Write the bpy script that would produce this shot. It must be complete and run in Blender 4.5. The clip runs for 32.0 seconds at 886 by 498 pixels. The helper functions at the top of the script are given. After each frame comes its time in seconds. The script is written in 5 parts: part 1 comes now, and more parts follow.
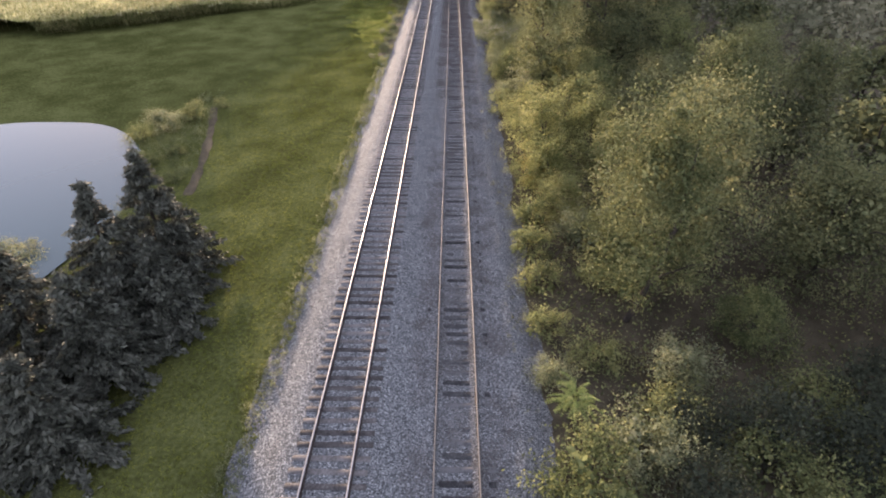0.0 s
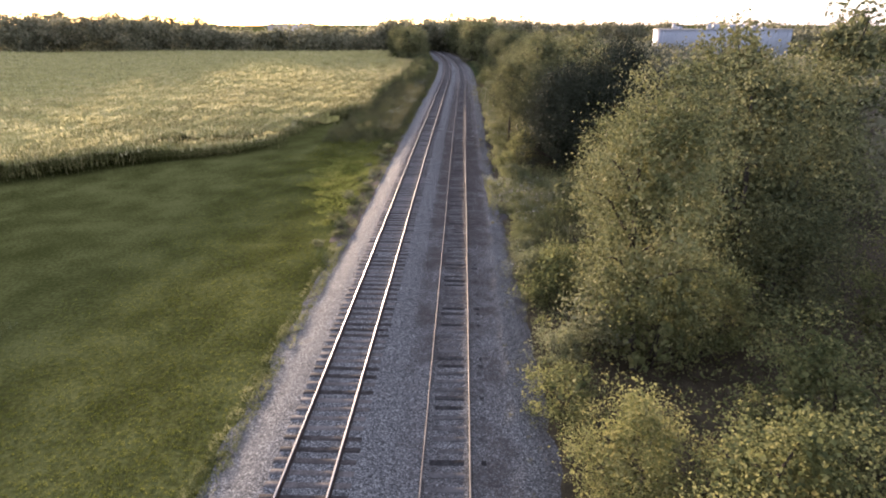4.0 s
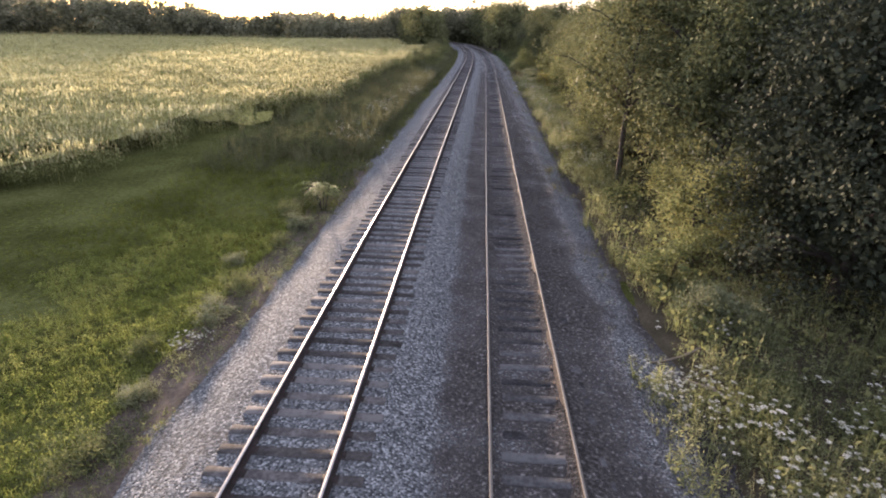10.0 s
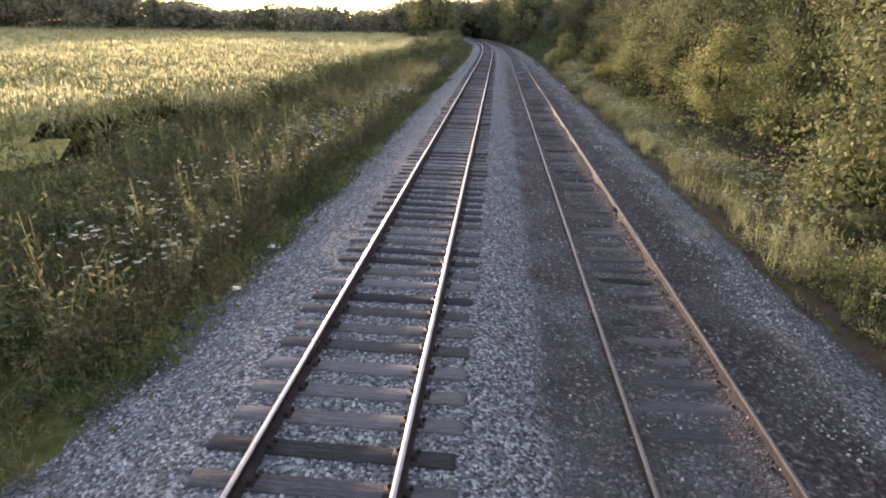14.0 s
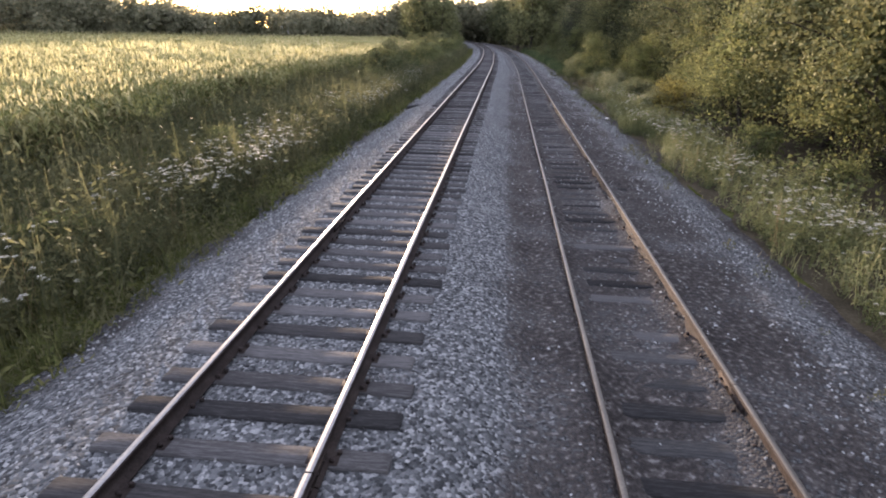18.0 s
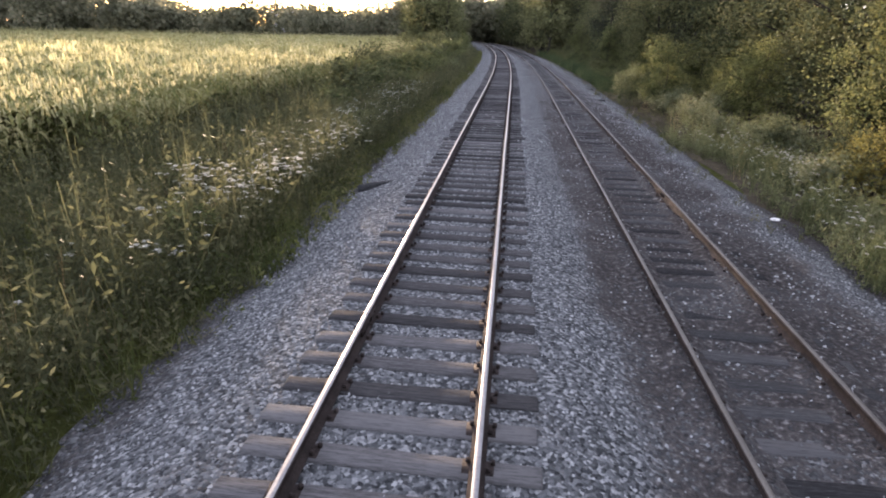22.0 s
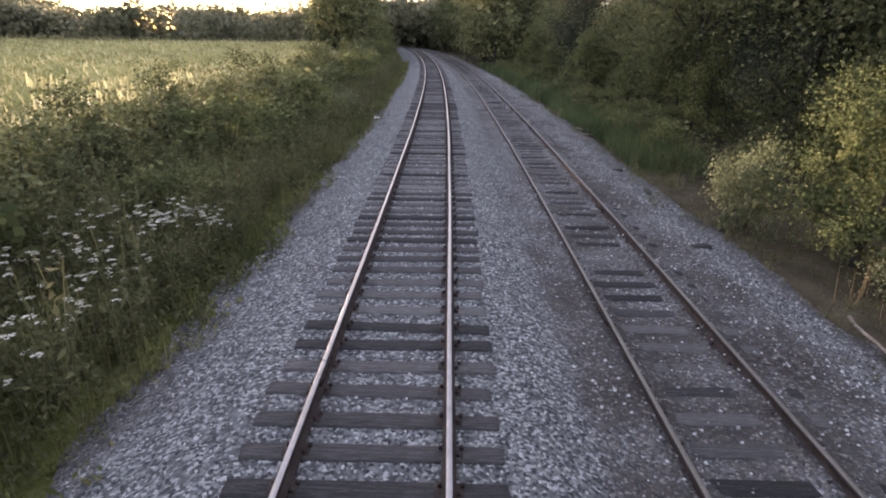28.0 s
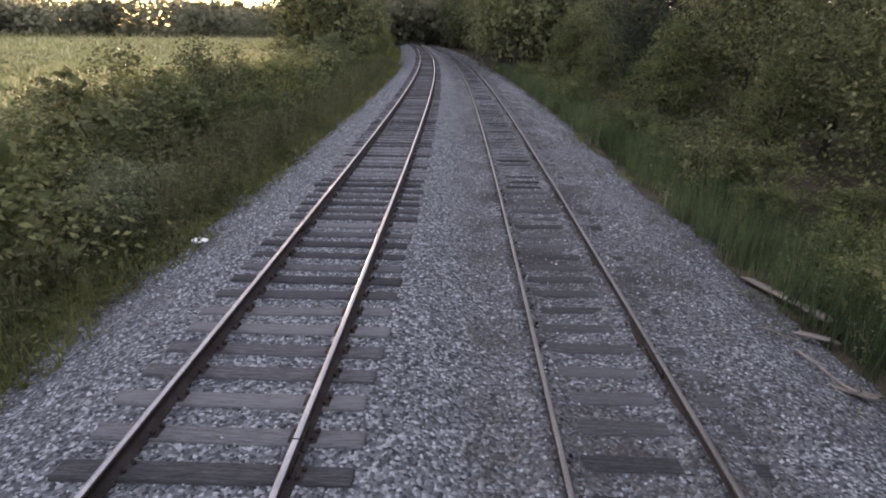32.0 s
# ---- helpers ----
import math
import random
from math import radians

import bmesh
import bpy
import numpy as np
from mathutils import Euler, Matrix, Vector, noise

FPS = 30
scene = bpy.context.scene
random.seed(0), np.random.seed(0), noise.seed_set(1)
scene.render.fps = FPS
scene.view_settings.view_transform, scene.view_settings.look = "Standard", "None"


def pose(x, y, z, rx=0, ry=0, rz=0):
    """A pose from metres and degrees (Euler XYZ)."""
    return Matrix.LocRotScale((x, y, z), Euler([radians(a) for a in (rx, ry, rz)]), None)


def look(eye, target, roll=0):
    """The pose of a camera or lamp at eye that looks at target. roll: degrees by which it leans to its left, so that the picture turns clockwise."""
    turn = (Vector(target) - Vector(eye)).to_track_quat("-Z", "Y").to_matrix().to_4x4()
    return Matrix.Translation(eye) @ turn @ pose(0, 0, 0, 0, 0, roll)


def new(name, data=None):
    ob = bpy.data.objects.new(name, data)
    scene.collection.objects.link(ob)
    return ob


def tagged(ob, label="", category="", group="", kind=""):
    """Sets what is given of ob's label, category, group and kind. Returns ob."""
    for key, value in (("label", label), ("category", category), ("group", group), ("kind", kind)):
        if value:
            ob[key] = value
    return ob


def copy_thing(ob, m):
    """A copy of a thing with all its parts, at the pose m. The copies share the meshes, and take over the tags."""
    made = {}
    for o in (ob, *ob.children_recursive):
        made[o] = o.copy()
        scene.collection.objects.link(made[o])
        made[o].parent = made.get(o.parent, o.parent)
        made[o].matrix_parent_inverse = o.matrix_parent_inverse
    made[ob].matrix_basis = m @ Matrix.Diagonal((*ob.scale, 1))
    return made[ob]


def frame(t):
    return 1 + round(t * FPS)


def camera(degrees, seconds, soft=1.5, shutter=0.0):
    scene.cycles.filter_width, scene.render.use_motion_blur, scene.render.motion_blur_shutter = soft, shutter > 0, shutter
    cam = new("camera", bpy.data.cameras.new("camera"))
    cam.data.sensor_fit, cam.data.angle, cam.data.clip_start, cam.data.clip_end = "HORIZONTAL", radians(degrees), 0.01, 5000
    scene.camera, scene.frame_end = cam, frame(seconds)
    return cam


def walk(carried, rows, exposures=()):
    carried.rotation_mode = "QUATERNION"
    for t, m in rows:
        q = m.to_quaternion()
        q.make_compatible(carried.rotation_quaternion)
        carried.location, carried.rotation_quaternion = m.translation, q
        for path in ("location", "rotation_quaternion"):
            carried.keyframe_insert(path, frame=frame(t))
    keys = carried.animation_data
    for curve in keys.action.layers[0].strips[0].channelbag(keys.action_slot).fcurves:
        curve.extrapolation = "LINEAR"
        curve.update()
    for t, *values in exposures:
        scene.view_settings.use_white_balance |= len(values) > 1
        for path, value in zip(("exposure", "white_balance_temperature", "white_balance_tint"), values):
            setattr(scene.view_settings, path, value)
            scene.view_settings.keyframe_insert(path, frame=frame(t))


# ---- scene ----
cam = camera(77.23, 32.0, soft=2.0)
PATH = [
    (0.0, pose(1.195, 8.713, 16.089, 55.53, 0.05, -3.95)),
    (0.5, pose(1.635, 12.375, 15.612, 55.50, 0.02, -3.75)),
    (1.0, pose(2.012, 15.945, 15.133, 55.49, -0.02, -3.53)),
    (1.5, pose(2.355, 19.387, 14.653, 55.53, -0.03, -3.38)),
    (2.0, pose(2.696, 22.769, 14.213, 55.64, -0.01, -3.24)),
    (2.5, pose(3.024, 26.133, 13.821, 60.53, -0.01, -3.24)),
    (3.0, pose(3.389, 29.508, 13.449, 65.61, 0.01, -3.17)),
    (3.5, pose(3.795, 32.841, 13.066, 67.87, 0.01, -3.04)),
    (4.0, pose(4.188, 36.221, 12.662, 67.83, 0.02, -2.87)),
    (4.5, pose(4.537, 39.569, 12.246, 67.69, -0.04, -2.88)),
    (6.5, pose(5.117, 50.060, 10.626, 67.92, -0.56, -1.82)),
    (7.0, pose(4.686, 53.045, 10.160, 68.01, -0.63, -1.61)),
    (7.5, pose(4.270, 56.052, 9.626, 68.06, -0.72, -1.46)),
    (8.0, pose(4.211, 59.422, 9.065, 68.06, -0.89, -1.58)),
    (8.5, pose(4.529, 63.096, 8.494, 68.01, -0.90, -1.51)),
    (9.0, pose(5.022, 66.957, 7.907, 67.95, -0.86, -1.38)),
    (9.5, pose(5.516, 70.727, 7.300, 67.95, -0.88, -1.20)),
    (10.0, pose(5.866, 74.325, 6.682, 67.99, -0.88, -0.91)),
    (10.5, pose(5.839, 77.513, 6.117, 68.10, -0.91, -0.74)),
    (11.0, pose(5.562, 80.231, 5.725, 68.27, -0.90, -0.48)),
    (11.5, pose(5.311, 82.928, 5.436, 68.32, -0.82, -0.21)),
    (12.0, pose(5.273, 85.784, 5.168, 68.25, -0.78, 0.15)),
    (12.5, pose(5.474, 88.972, 4.885, 68.15, -0.78, 0.42)),
    (13.0, pose(5.765, 92.474, 4.600, 68.05, -0.87, 0.44)),
    (13.5, pose(6.148, 96.072, 4.338, 68.08, -0.81, 0.36)),
    (14.0, pose(6.612, 99.698, 4.089, 68.02, -0.77, 0.31)),
    (14.5, pose(7.031, 103.140, 3.876, 68.04, -0.71, 0.28)),
    (15.0, pose(7.392, 106.175, 3.676, 68.05, -0.72, 0.40)),
    (15.5, pose(7.651, 109.135, 3.517, 68.23, -0.62, 0.60)),
    (17.5, pose(8.944, 118.649, 3.339, 68.41, -0.75, 1.18)),
    (18.0, pose(9.089, 120.607, 3.341, 68.50, -0.64, 1.17)),
    (18.5, pose(9.076, 122.512, 3.334, 68.45, -0.70, 1.22)),
    (19.0, pose(8.994, 124.496, 3.351, 68.37, -0.80, 1.23)),
    (19.5, pose(8.981, 126.814, 3.397, 68.28, -0.85, 1.26)),
    (20.0, pose(9.001, 129.573, 3.377, 68.30, -0.88, 1.37)),
    (20.5, pose(9.020, 131.959, 3.402, 68.23, -1.10, 1.58)),
    (21.0, pose(9.079, 133.610, 3.366, 68.31, -1.11, 1.67)),
    (21.5, pose(9.146, 134.908, 3.373, 68.44, -1.03, 1.78)),
    (22.0, pose(9.181, 136.071, 3.414, 68.40, -1.01, 1.88)),
    (22.5, pose(9.154, 137.590, 3.500, 68.30, -1.01, 1.75)),
    (23.0, pose(9.185, 139.593, 3.573, 68.39, -0.97, -0.66)),
    (23.5, pose(9.261, 142.046, 3.606, 68.40, -0.89, -3.45)),
    (24.0, pose(9.339, 143.999, 3.535, 68.47, -0.95, -4.41)),
    (24.5, pose(9.493, 145.608, 3.504, 68.57, -0.95, -4.88)),
    (25.0, pose(9.606, 147.235, 3.629, 68.47, -1.02, -5.48)),
    (25.5, pose(9.900, 149.043, 3.865, 68.18, -0.89, -5.35)),
    (27.5, pose(10.936, 157.869, 3.850, 68.54, -0.95, -5.27)),
    (28.0, pose(11.160, 160.241, 3.862, 68.68, -0.82, -4.39)),
    (28.5, pose(11.503, 162.730, 3.864, 68.64, -0.82, -4.18)),
    (29.0, pose(11.803, 165.325, 3.860, 68.60, -0.83, -4.11)),
    (29.5, pose(12.124, 168.058, 3.817, 68.56, -0.81, -4.03)),
    (30.0, pose(12.502, 170.673, 3.766, 68.47, -0.99, -3.88)),
    (30.5, pose(12.937, 173.156, 3.745, 68.29, -0.97, -3.55)),
    (31.0, pose(13.400, 175.563, 3.690, 68.11, -1.10, -3.36)),
    (31.5, pose(13.803, 177.774, 3.609, 68.16, -0.94, -2.98)),
    (32.0, pose(14.362, 179.904, 3.590, 68.30, -0.65, -2.49)),
]
walk(cam, PATH, ((0, 3.53, 6350, 27), (4, 3.3, 6350, 28), (9, 3.34, 6280, 27), (15, 3.46, 6320, 25), (24, 3.54, 6430, 25), (28, 3.57, 6530, 26), (32, 3.57, 6620, 26)))

SUN_AZ = radians(18.0)      # the sun stands this far to the left of +y
SUN_EL = radians(3.2)

# ---- world, sun ----
world = bpy.data.worlds.new("evening_sky")
scene.world = world
world.use_nodes = True
wn = world.node_tree.nodes
sky = wn.new("ShaderNodeTexSky")
sky.sky_type = 'NISHITA'
sky.sun_disc = False
sky.sun_elevation = SUN_EL
sky.sun_rotation = -SUN_AZ
sky.air_density, sky.dust_density, sky.ozone_density = 0.8, 0.8, 1.2
wn["Background"].inputs["Strength"].default_value = 0.15
# a thin white veil of cloud over the whole sky
veil = wn.new("ShaderNodeMix")
veil.data_type = 'RGBA'
veil.inputs[0].default_value = 0.76
veil.inputs[7].default_value = (1.04, 1.10, 1.22, 1)
world.node_tree.links.new(sky.outputs[0], veil.inputs[6])
world.node_tree.links.new(veil.outputs[2], wn["Background"].inputs["Color"])
sun_data = bpy.data.lights.new("sun", 'SUN')
sun_data.energy, sun_data.angle, sun_data.color = 2.35, radians(1.6), (1.0, 0.79, 0.52)
sun = new("sun", sun_data)
sun.matrix_world = look((-math.sin(SUN_AZ) * 100, math.cos(SUN_AZ) * 100, math.tan(SUN_EL) * 100 + 0), (0, 0, 0))


# ---- the line of the track ----
KNOT_Y = np.array([-60, 0, 40, 70, 100, 125, 150, 165, 180, 195, 215, 240, 280, 330, 400.0])
KNOT_X = np.array([-8.7, -3.48, 0.0, 2.6, 5.14, 7.36, 9.56, 10.89, 12.19, 13.31, 14.49, 15.35, 15.2, 12.8, 5.5])
SIDING_DROP = -0.39


def natural(k, v):
    n = len(k)
    a, b = np.eye(n), np.zeros((n, n))
    for i in range(1, n - 1):
        h0, h1 = k[i] - k[i - 1], k[i + 1] - k[i]
        a[i, i - 1], a[i, i], a[i, i + 1] = h0, 2 * (h0 + h1), h1
        b[i, i - 1], b[i, i], b[i, i + 1] = 6 / h0, -6 / h0 - 6 / h1, 6 / h1
    return np.linalg.solve(a, b @ v)


KNOT_M = natural(KNOT_Y, KNOT_X)


def centre(y):
    """x of the main track's centre line, and its slope, at y."""
    y = np.asarray(y, float)
    yc = np.clip(y, KNOT_Y[0], KNOT_Y[-1])
    i = np.clip(np.searchsorted(KNOT_Y, yc) - 1, 0, len(KNOT_Y) - 2)
    h = KNOT_Y[i + 1] - KNOT_Y[i]
    a, b = (KNOT_Y[i + 1] - yc) / h, (yc - KNOT_Y[i]) / h
    m0, m1 = KNOT_M[i], KNOT_M[i + 1]
    x = a * KNOT_X[i] + b * KNOT_X[i + 1] + ((a ** 3 - a) * m0 + (b ** 3 - b) * m1) * h * h / 6
    d = (KNOT_X[i + 1] - KNOT_X[i]) / h + (-(3 * a * a - 1) * m0 + (3 * b * b - 1) * m1) * h / 6
    return x + d * (y - yc), d


def spot(u, y, z=0.0):
    """World places u metres to the right of the main track at y, as an array of rows."""
    u, y, z = np.broadcast_arrays(np.asarray(u, float), np.asarray(y, float), np.asarray(z, float))
    x, d = centre(y)
    n = np.sqrt(1 + d * d)
    return np.stack([x + u / n, y - u * d / n, z], -1)


def apart_by(y):
    return np.interp(y, [0, 60, 120, 200, 300], [4.2, 4.08, 4.02, 3.95, 3.95])


def wave(x, y, s):
    """Cheap smooth noise, about -1 to 1."""
    return (np.sin(x * 1.7 / s + 1.3 * np.sin(y * 1.1 / s)) + np.sin(y * 2.3 / s + 1.7 * np.sin(x * 0.9 / s + 2)) + np.sin((x + y) * 0.8 / s + 0.7)) / 3


def ballast_z(u, y):
    """Height of the ballast across the line."""
    s = apart_by(y)
    z = np.interp(u, [-9, -3.4, -2.6, -1.7, -1.3, 1.3, 1.75, 2.4, 3.0, 9], [-1.1, -0.62, -0.36, -0.07, -0.035, -0.035, -0.08, -0.3, -0.42, -0.42])
    z = np.minimum(z, np.interp(u - s, [-9, 1.6, 2.4, 3.2, 9], [9, -0.415, -0.47, -0.72, -1.6]))
    z = z + 0.018 * np.clip((104 - y) / 16, 0, 1) * np.clip((1.75 - np.abs(u)) / 0.4, 0, 1)
    v = u - s
    # dirt heaped against the siding's rails, deepest along the middle stretch
    buried = np.interp(y, [70, 88, 99, 124, 138, 400], [0.0, 0.3, 1.0, 1.0, 0.0, 0.0])
    heap = np.interp(v, [-2.2, -1.5, -0.85, -0.68, -0.45, 0.45, 0.66, 0.82, 1.3, 1.8], [-0.43, -0.355, -0.30, -0.31, -0.408, -0.416, -0.385, -0.325, -0.368, -0.45])
    heap = heap + np.where(np.abs(v) < 0.6, 0.009, 0.022) * wave(u * 1.3, y, 0.8) * (np.abs(v) < 1.6)
    level = np.interp(v, [-1.9, -1.2, -0.85, -0.66, -0.5, 0.5, 0.66, 0.85, 1.4], [-0.43, -0.39, -0.33, -0.34, -0.425, -0.428, -0.355, -0.36, -0.44]) + 0.014 * wave(u * 1.3, y, 0.8)
    fill = buried * heap + (1 - buried) * level
    return np.where((v > -2.2) & (v < 1.8), np.maximum(z, fill), z)


def ground_z(u, x, y):
    """Height of the open ground."""
    z = np.interp(u, [-30, -9, -3.4, -2.0, 6.2, 7.4, 12, 40], [-1.0, -0.85, -0.62, -0.9, -1.0, -0.78, -1.0, -1.2])
    z = z - np.interp(u, [-40, -14, -9, -5], [0.35, 0.35, 0.15, 0]) * np.clip((93 - y) / 14, 0, 1)
    z = z + 0.05 * wave(x, y, 3.1) * np.clip(np.abs(u) / 4 - 0.7, 0, 1)
    pond = np.clip(1.25 - np.hypot((x + 28.5) / 10.0, (y - 39) / 14.5), 0, 0.35) / 0.35
    return z - 0.9 * pond


# ---- materials ----
def material(name):
    m = bpy.data.materials.new(name)
    m.use_nodes = True
    return m, m.node_tree.nodes, m.node_tree.links, m.node_tree.nodes["Principled BSDF"]


def ramp(nodes, stops):
    r = nodes.new("ShaderNodeValToRGB")
    e = r.color_ramp.elements
    while len(e) < len(stops):
        e.new(0.5)
    for el, (p, c) in zip(e, stops):
        el.position, el.color = p, (*c, 1)
    return r


def surface(name, dark, mid, light, scale=3.0, fine=30.0, rough=0.85, bump=0.3, bump_scale=None, metal=0.0, stretch=(1, 1, 1), vary=0.0, island=False, spec=0.04, dist=0.02, spread=0.2):
    """Two scales of noise mixed into a ramp, with relief."""
    m, n, l, bsdf = material(name)
    tc = n.new("ShaderNodeTexCoord")
    mp = n.new("ShaderNodeMapping")
    mp.inputs["Scale"].default_value = stretch
    l.new(tc.outputs["Object"], mp.inputs[0])
    a, b = n.new("ShaderNodeTexNoise"), n.new("ShaderNodeTexNoise")
    a.inputs["Scale"].default_value, a.inputs["Detail"].default_value = scale, 4
    b.inputs["Scale"].default_value, b.inputs["Detail"].default_value = fine, 5
    for q in (a, b):
        l.new(mp.outputs[0], q.inputs["Vector"])
    mx = n.new("ShaderNodeMix")
    mx.inputs[0].default_value = 0.5
    l.new(a.outputs[0], mx.inputs[2])
    l.new(b.outputs[0], mx.inputs[3])
    value = mx.outputs[0]
    if vary:
        src = n.new("ShaderNodeNewGeometry").outputs["Random Per Island"] if island else n.new("ShaderNodeObjectInfo").outputs["Random"]
        ma = n.new("ShaderNodeMath")
        ma.operation = 'MULTIPLY_ADD'
        l.new(src, ma.inputs[0])
        ma.inputs[1].default_value = vary
        mb = n.new("ShaderNodeMath")
        mb.operation = 'SUBTRACT'
        l.new(value, mb.inputs[0])
        mb.inputs[1].default_value = vary / 2
        l.new(mb.outputs[0], ma.inputs[2])
        value = ma.outputs[0]
    r = ramp(n, [(0.5 - spread, dark), (0.5, mid), (0.5 + spread, light)])
    l.new(value, r.inputs[0])
    l.new(r.outputs[0], bsdf.inputs["Base Color"])
    bsdf.inputs["Roughness"].default_value = rough
    bsdf.inputs["Metallic"].default_value = metal
    bsdf.inputs["Specular IOR Level"].default_value = spec
    if bump:
        bp = n.new("ShaderNodeBump")
        bp.inputs["Strength"].default_value, bp.inputs["Distance"].default_value = bump, dist
        if bump_scale:
            q = n.new("ShaderNodeTexNoise")
            q.inputs["Scale"].default_value, q.inputs["Detail"].default_value = bump_scale, 4
            l.new(mp.outputs[0], q.inputs["Vector"])
            l.new(q.outputs[0], bp.inputs["Height"])
        else:
            l.new(b.outputs[0], bp.inputs["Height"])
        l.new(bp.outputs[0], bsdf.inputs["Normal"])
    return m


def leafy(name, dark, mid, light, through_=0.4, scale=0.6, rough=0.7, vary=0.35, whole=0.0, spec=0.03):
    """Leaves: each one its own shade, and light passes through them."""
    m, n, l, bsdf = material(name)
    geo, tc, nz = n.new("ShaderNodeNewGeometry"), n.new("ShaderNodeTexCoord"), n.new("ShaderNodeTexNoise")
    nz.inputs["Scale"].default_value, nz.inputs["Detail"].default_value = scale, 3
    l.new(tc.outputs["Object"], nz.inputs["Vector"])
    ma = n.new("ShaderNodeMath")
    ma.operation = 'MULTIPLY_ADD'
    l.new(geo.outputs["Random Per Island"], ma.inputs[0])
    ma.inputs[1].default_value = vary
    sb = n.new("ShaderNodeMath")
    sb.operation = 'SUBTRACT'
    l.new(nz.outputs[0], sb.inputs[0])
    sb.inputs[1].default_value = vary / 2
    l.new(sb.outputs[0], ma.inputs[2])
    value = ma.outputs[0]
    if whole:
        ob = n.new("ShaderNodeObjectInfo")
        mw = n.new("ShaderNodeMath")
        mw.operation = 'MULTIPLY_ADD'
        l.new(ob.outputs["Random"], mw.inputs[0])
        mw.inputs[1].default_value = whole
        s2 = n.new("ShaderNodeMath")
        s2.operation = 'SUBTRACT'
        l.new(value, s2.inputs[0])
        s2.inputs[1].default_value = whole / 2
        l.new(s2.outputs[0], mw.inputs[2])
        value = mw.outputs[0]
    r = ramp(n, [(0.28, dark), (0.5, mid), (0.74, light)])
    l.new(value, r.inputs[0])
    l.new(r.outputs[0], bsdf.inputs["Base Color"])
    bsdf.inputs["Roughness"].default_value = rough
    bsdf.inputs["Specular IOR Level"].default_value = spec
    tr, add = n.new("ShaderNodeBsdfTranslucent"), n.new("ShaderNodeMixShader")
    l.new(r.outputs[0], tr.inputs["Color"])
    add.inputs[0].default_value = through_
    l.new(bsdf.outputs[0], add.inputs[1])
    l.new(tr.outputs[0], add.inputs[2])
    l.new(add.outputs[0], n["Material Output"].inputs["Surface"])
    return m


def gravel_material():
    """Crushed stone: cells with their own greys, joints between them, and fouled dark patches along the siding."""
    m, n, l, bsdf = material("crushed_stone_ballast")
    tc = n.new("ShaderNodeTexCoord")
    uv = n.new("ShaderNodeUVMap")
    uv.uv_map = "along"
    vo = n.new("ShaderNodeTexVoronoi")
    vo.inputs["Scale"].default_value = 27.0
    l.new(tc.outputs["Object"], vo.inputs["Vector"])
    bw = n.new("ShaderNodeSeparateColor")
    l.new(vo.outputs["Color"], bw.inputs[0])
    stones = ramp(n, [(0.0, (0.028, 0.030, 0.032)), (0.35, (0.071, 0.076, 0.079)), (0.75, (0.128, 0.135, 0.140)), (1.0, (0.27, 0.281, 0.284))])
    l.new(bw.outputs[0], stones.inputs[0])
    # fouled fines: brown black, strongest about the siding
    sep = n.new("ShaderNodeSeparateXYZ")
    l.new(uv.outputs[0], sep.inputs[0])
    band = n.new("ShaderNodeFloatCurve")
    c = band.mapping.curves[0]
    pts = [(0.0, 0.6), (0.08, 0.45), (0.13, 0.1), (0.33, 0.05), (0.49, 0.0), (0.53, 0.55), (0.58, 0.8), (0.62, 0.78), (0.70, 0.78), (0.75, 0.85), (0.81, 0.80), (0.845, 0.62), (0.875, 0.3), (0.915, 0.24), (0.945, 0.7), (1.0, 0.9)]
    c.points[0].location, c.points[1].location = pts[0], pts[-1]
    for p in pts[1:-1]:
        c.points.new(*p)
    band.mapping.update()
    mr = n.new("ShaderNodeMapRange")
    mr.inputs[1].default_value, mr.inputs[2].default_value = -4.0, 8.0
    l.new(sep.outputs[0], mr.inputs[0])
    l.new(mr.outputs[0], band.inputs["Value"])
    n1, n2 = n.new("ShaderNodeTexNoise"), n.new("ShaderNodeTexNoise")
    n1.inputs["Scale"].default_value, n1.inputs["Detail"].default_value = 0.8, 6
    n2.inputs["Scale"].default_value, n2.inputs["Detail"].default_value = 13.0, 6
    for q in (n1, n2):
        l.new(tc.outputs["Object"], q.inputs["Vector"])
    clean = n.new("ShaderNodeMapRange")      # the siding is cleaner further on
    clean.inputs[1].default_value, clean.inputs[2].default_value = 160.0, 180.0
    clean.inputs[3].default_value, clean.inputs[4].default_value = 1.0, 0.55
    l.new(sep.outputs[1], clean.inputs[0])
    early = n.new("ShaderNodeMapRange")
    early.inputs[1].default_value, early.inputs[2].default_value = 52.0, 80.0
    early.inputs[3].default_value, early.inputs[4].default_value = 0.45, 1.0
    l.new(sep.outputs[1], early.inputs[0])
    both = n.new("ShaderNodeMath")
    both.operation = 'MULTIPLY'
    l.new(early.outputs[0], both.inputs[0])
    l.new(clean.outputs[0], both.inputs[1])
    fouled = n.new("ShaderNodeMath")
    fouled.operation = 'MULTIPLY'
    l.new(band.outputs[0], fouled.inputs[0])
    l.new(both.outputs[0], fouled.inputs[1])
    s1 = n.new("ShaderNodeMath")
    s1.operation = 'MULTIPLY_ADD'
    l.new(n1.outputs[0], s1.inputs[0])
    s1.inputs[1].default_value = 1.5
    l.new(fouled.outputs[0], s1.inputs[2])
    s2 = n.new("ShaderNodeMath")
    s2.operation = 'MULTIPLY_ADD'
    l.new(n2.outputs[0], s2.inputs[0])
    s2.inputs[1].default_value = 1.6
    l.new(s1.outputs[0], s2.inputs[2])
    cut = n.new("ShaderNodeMapRange")
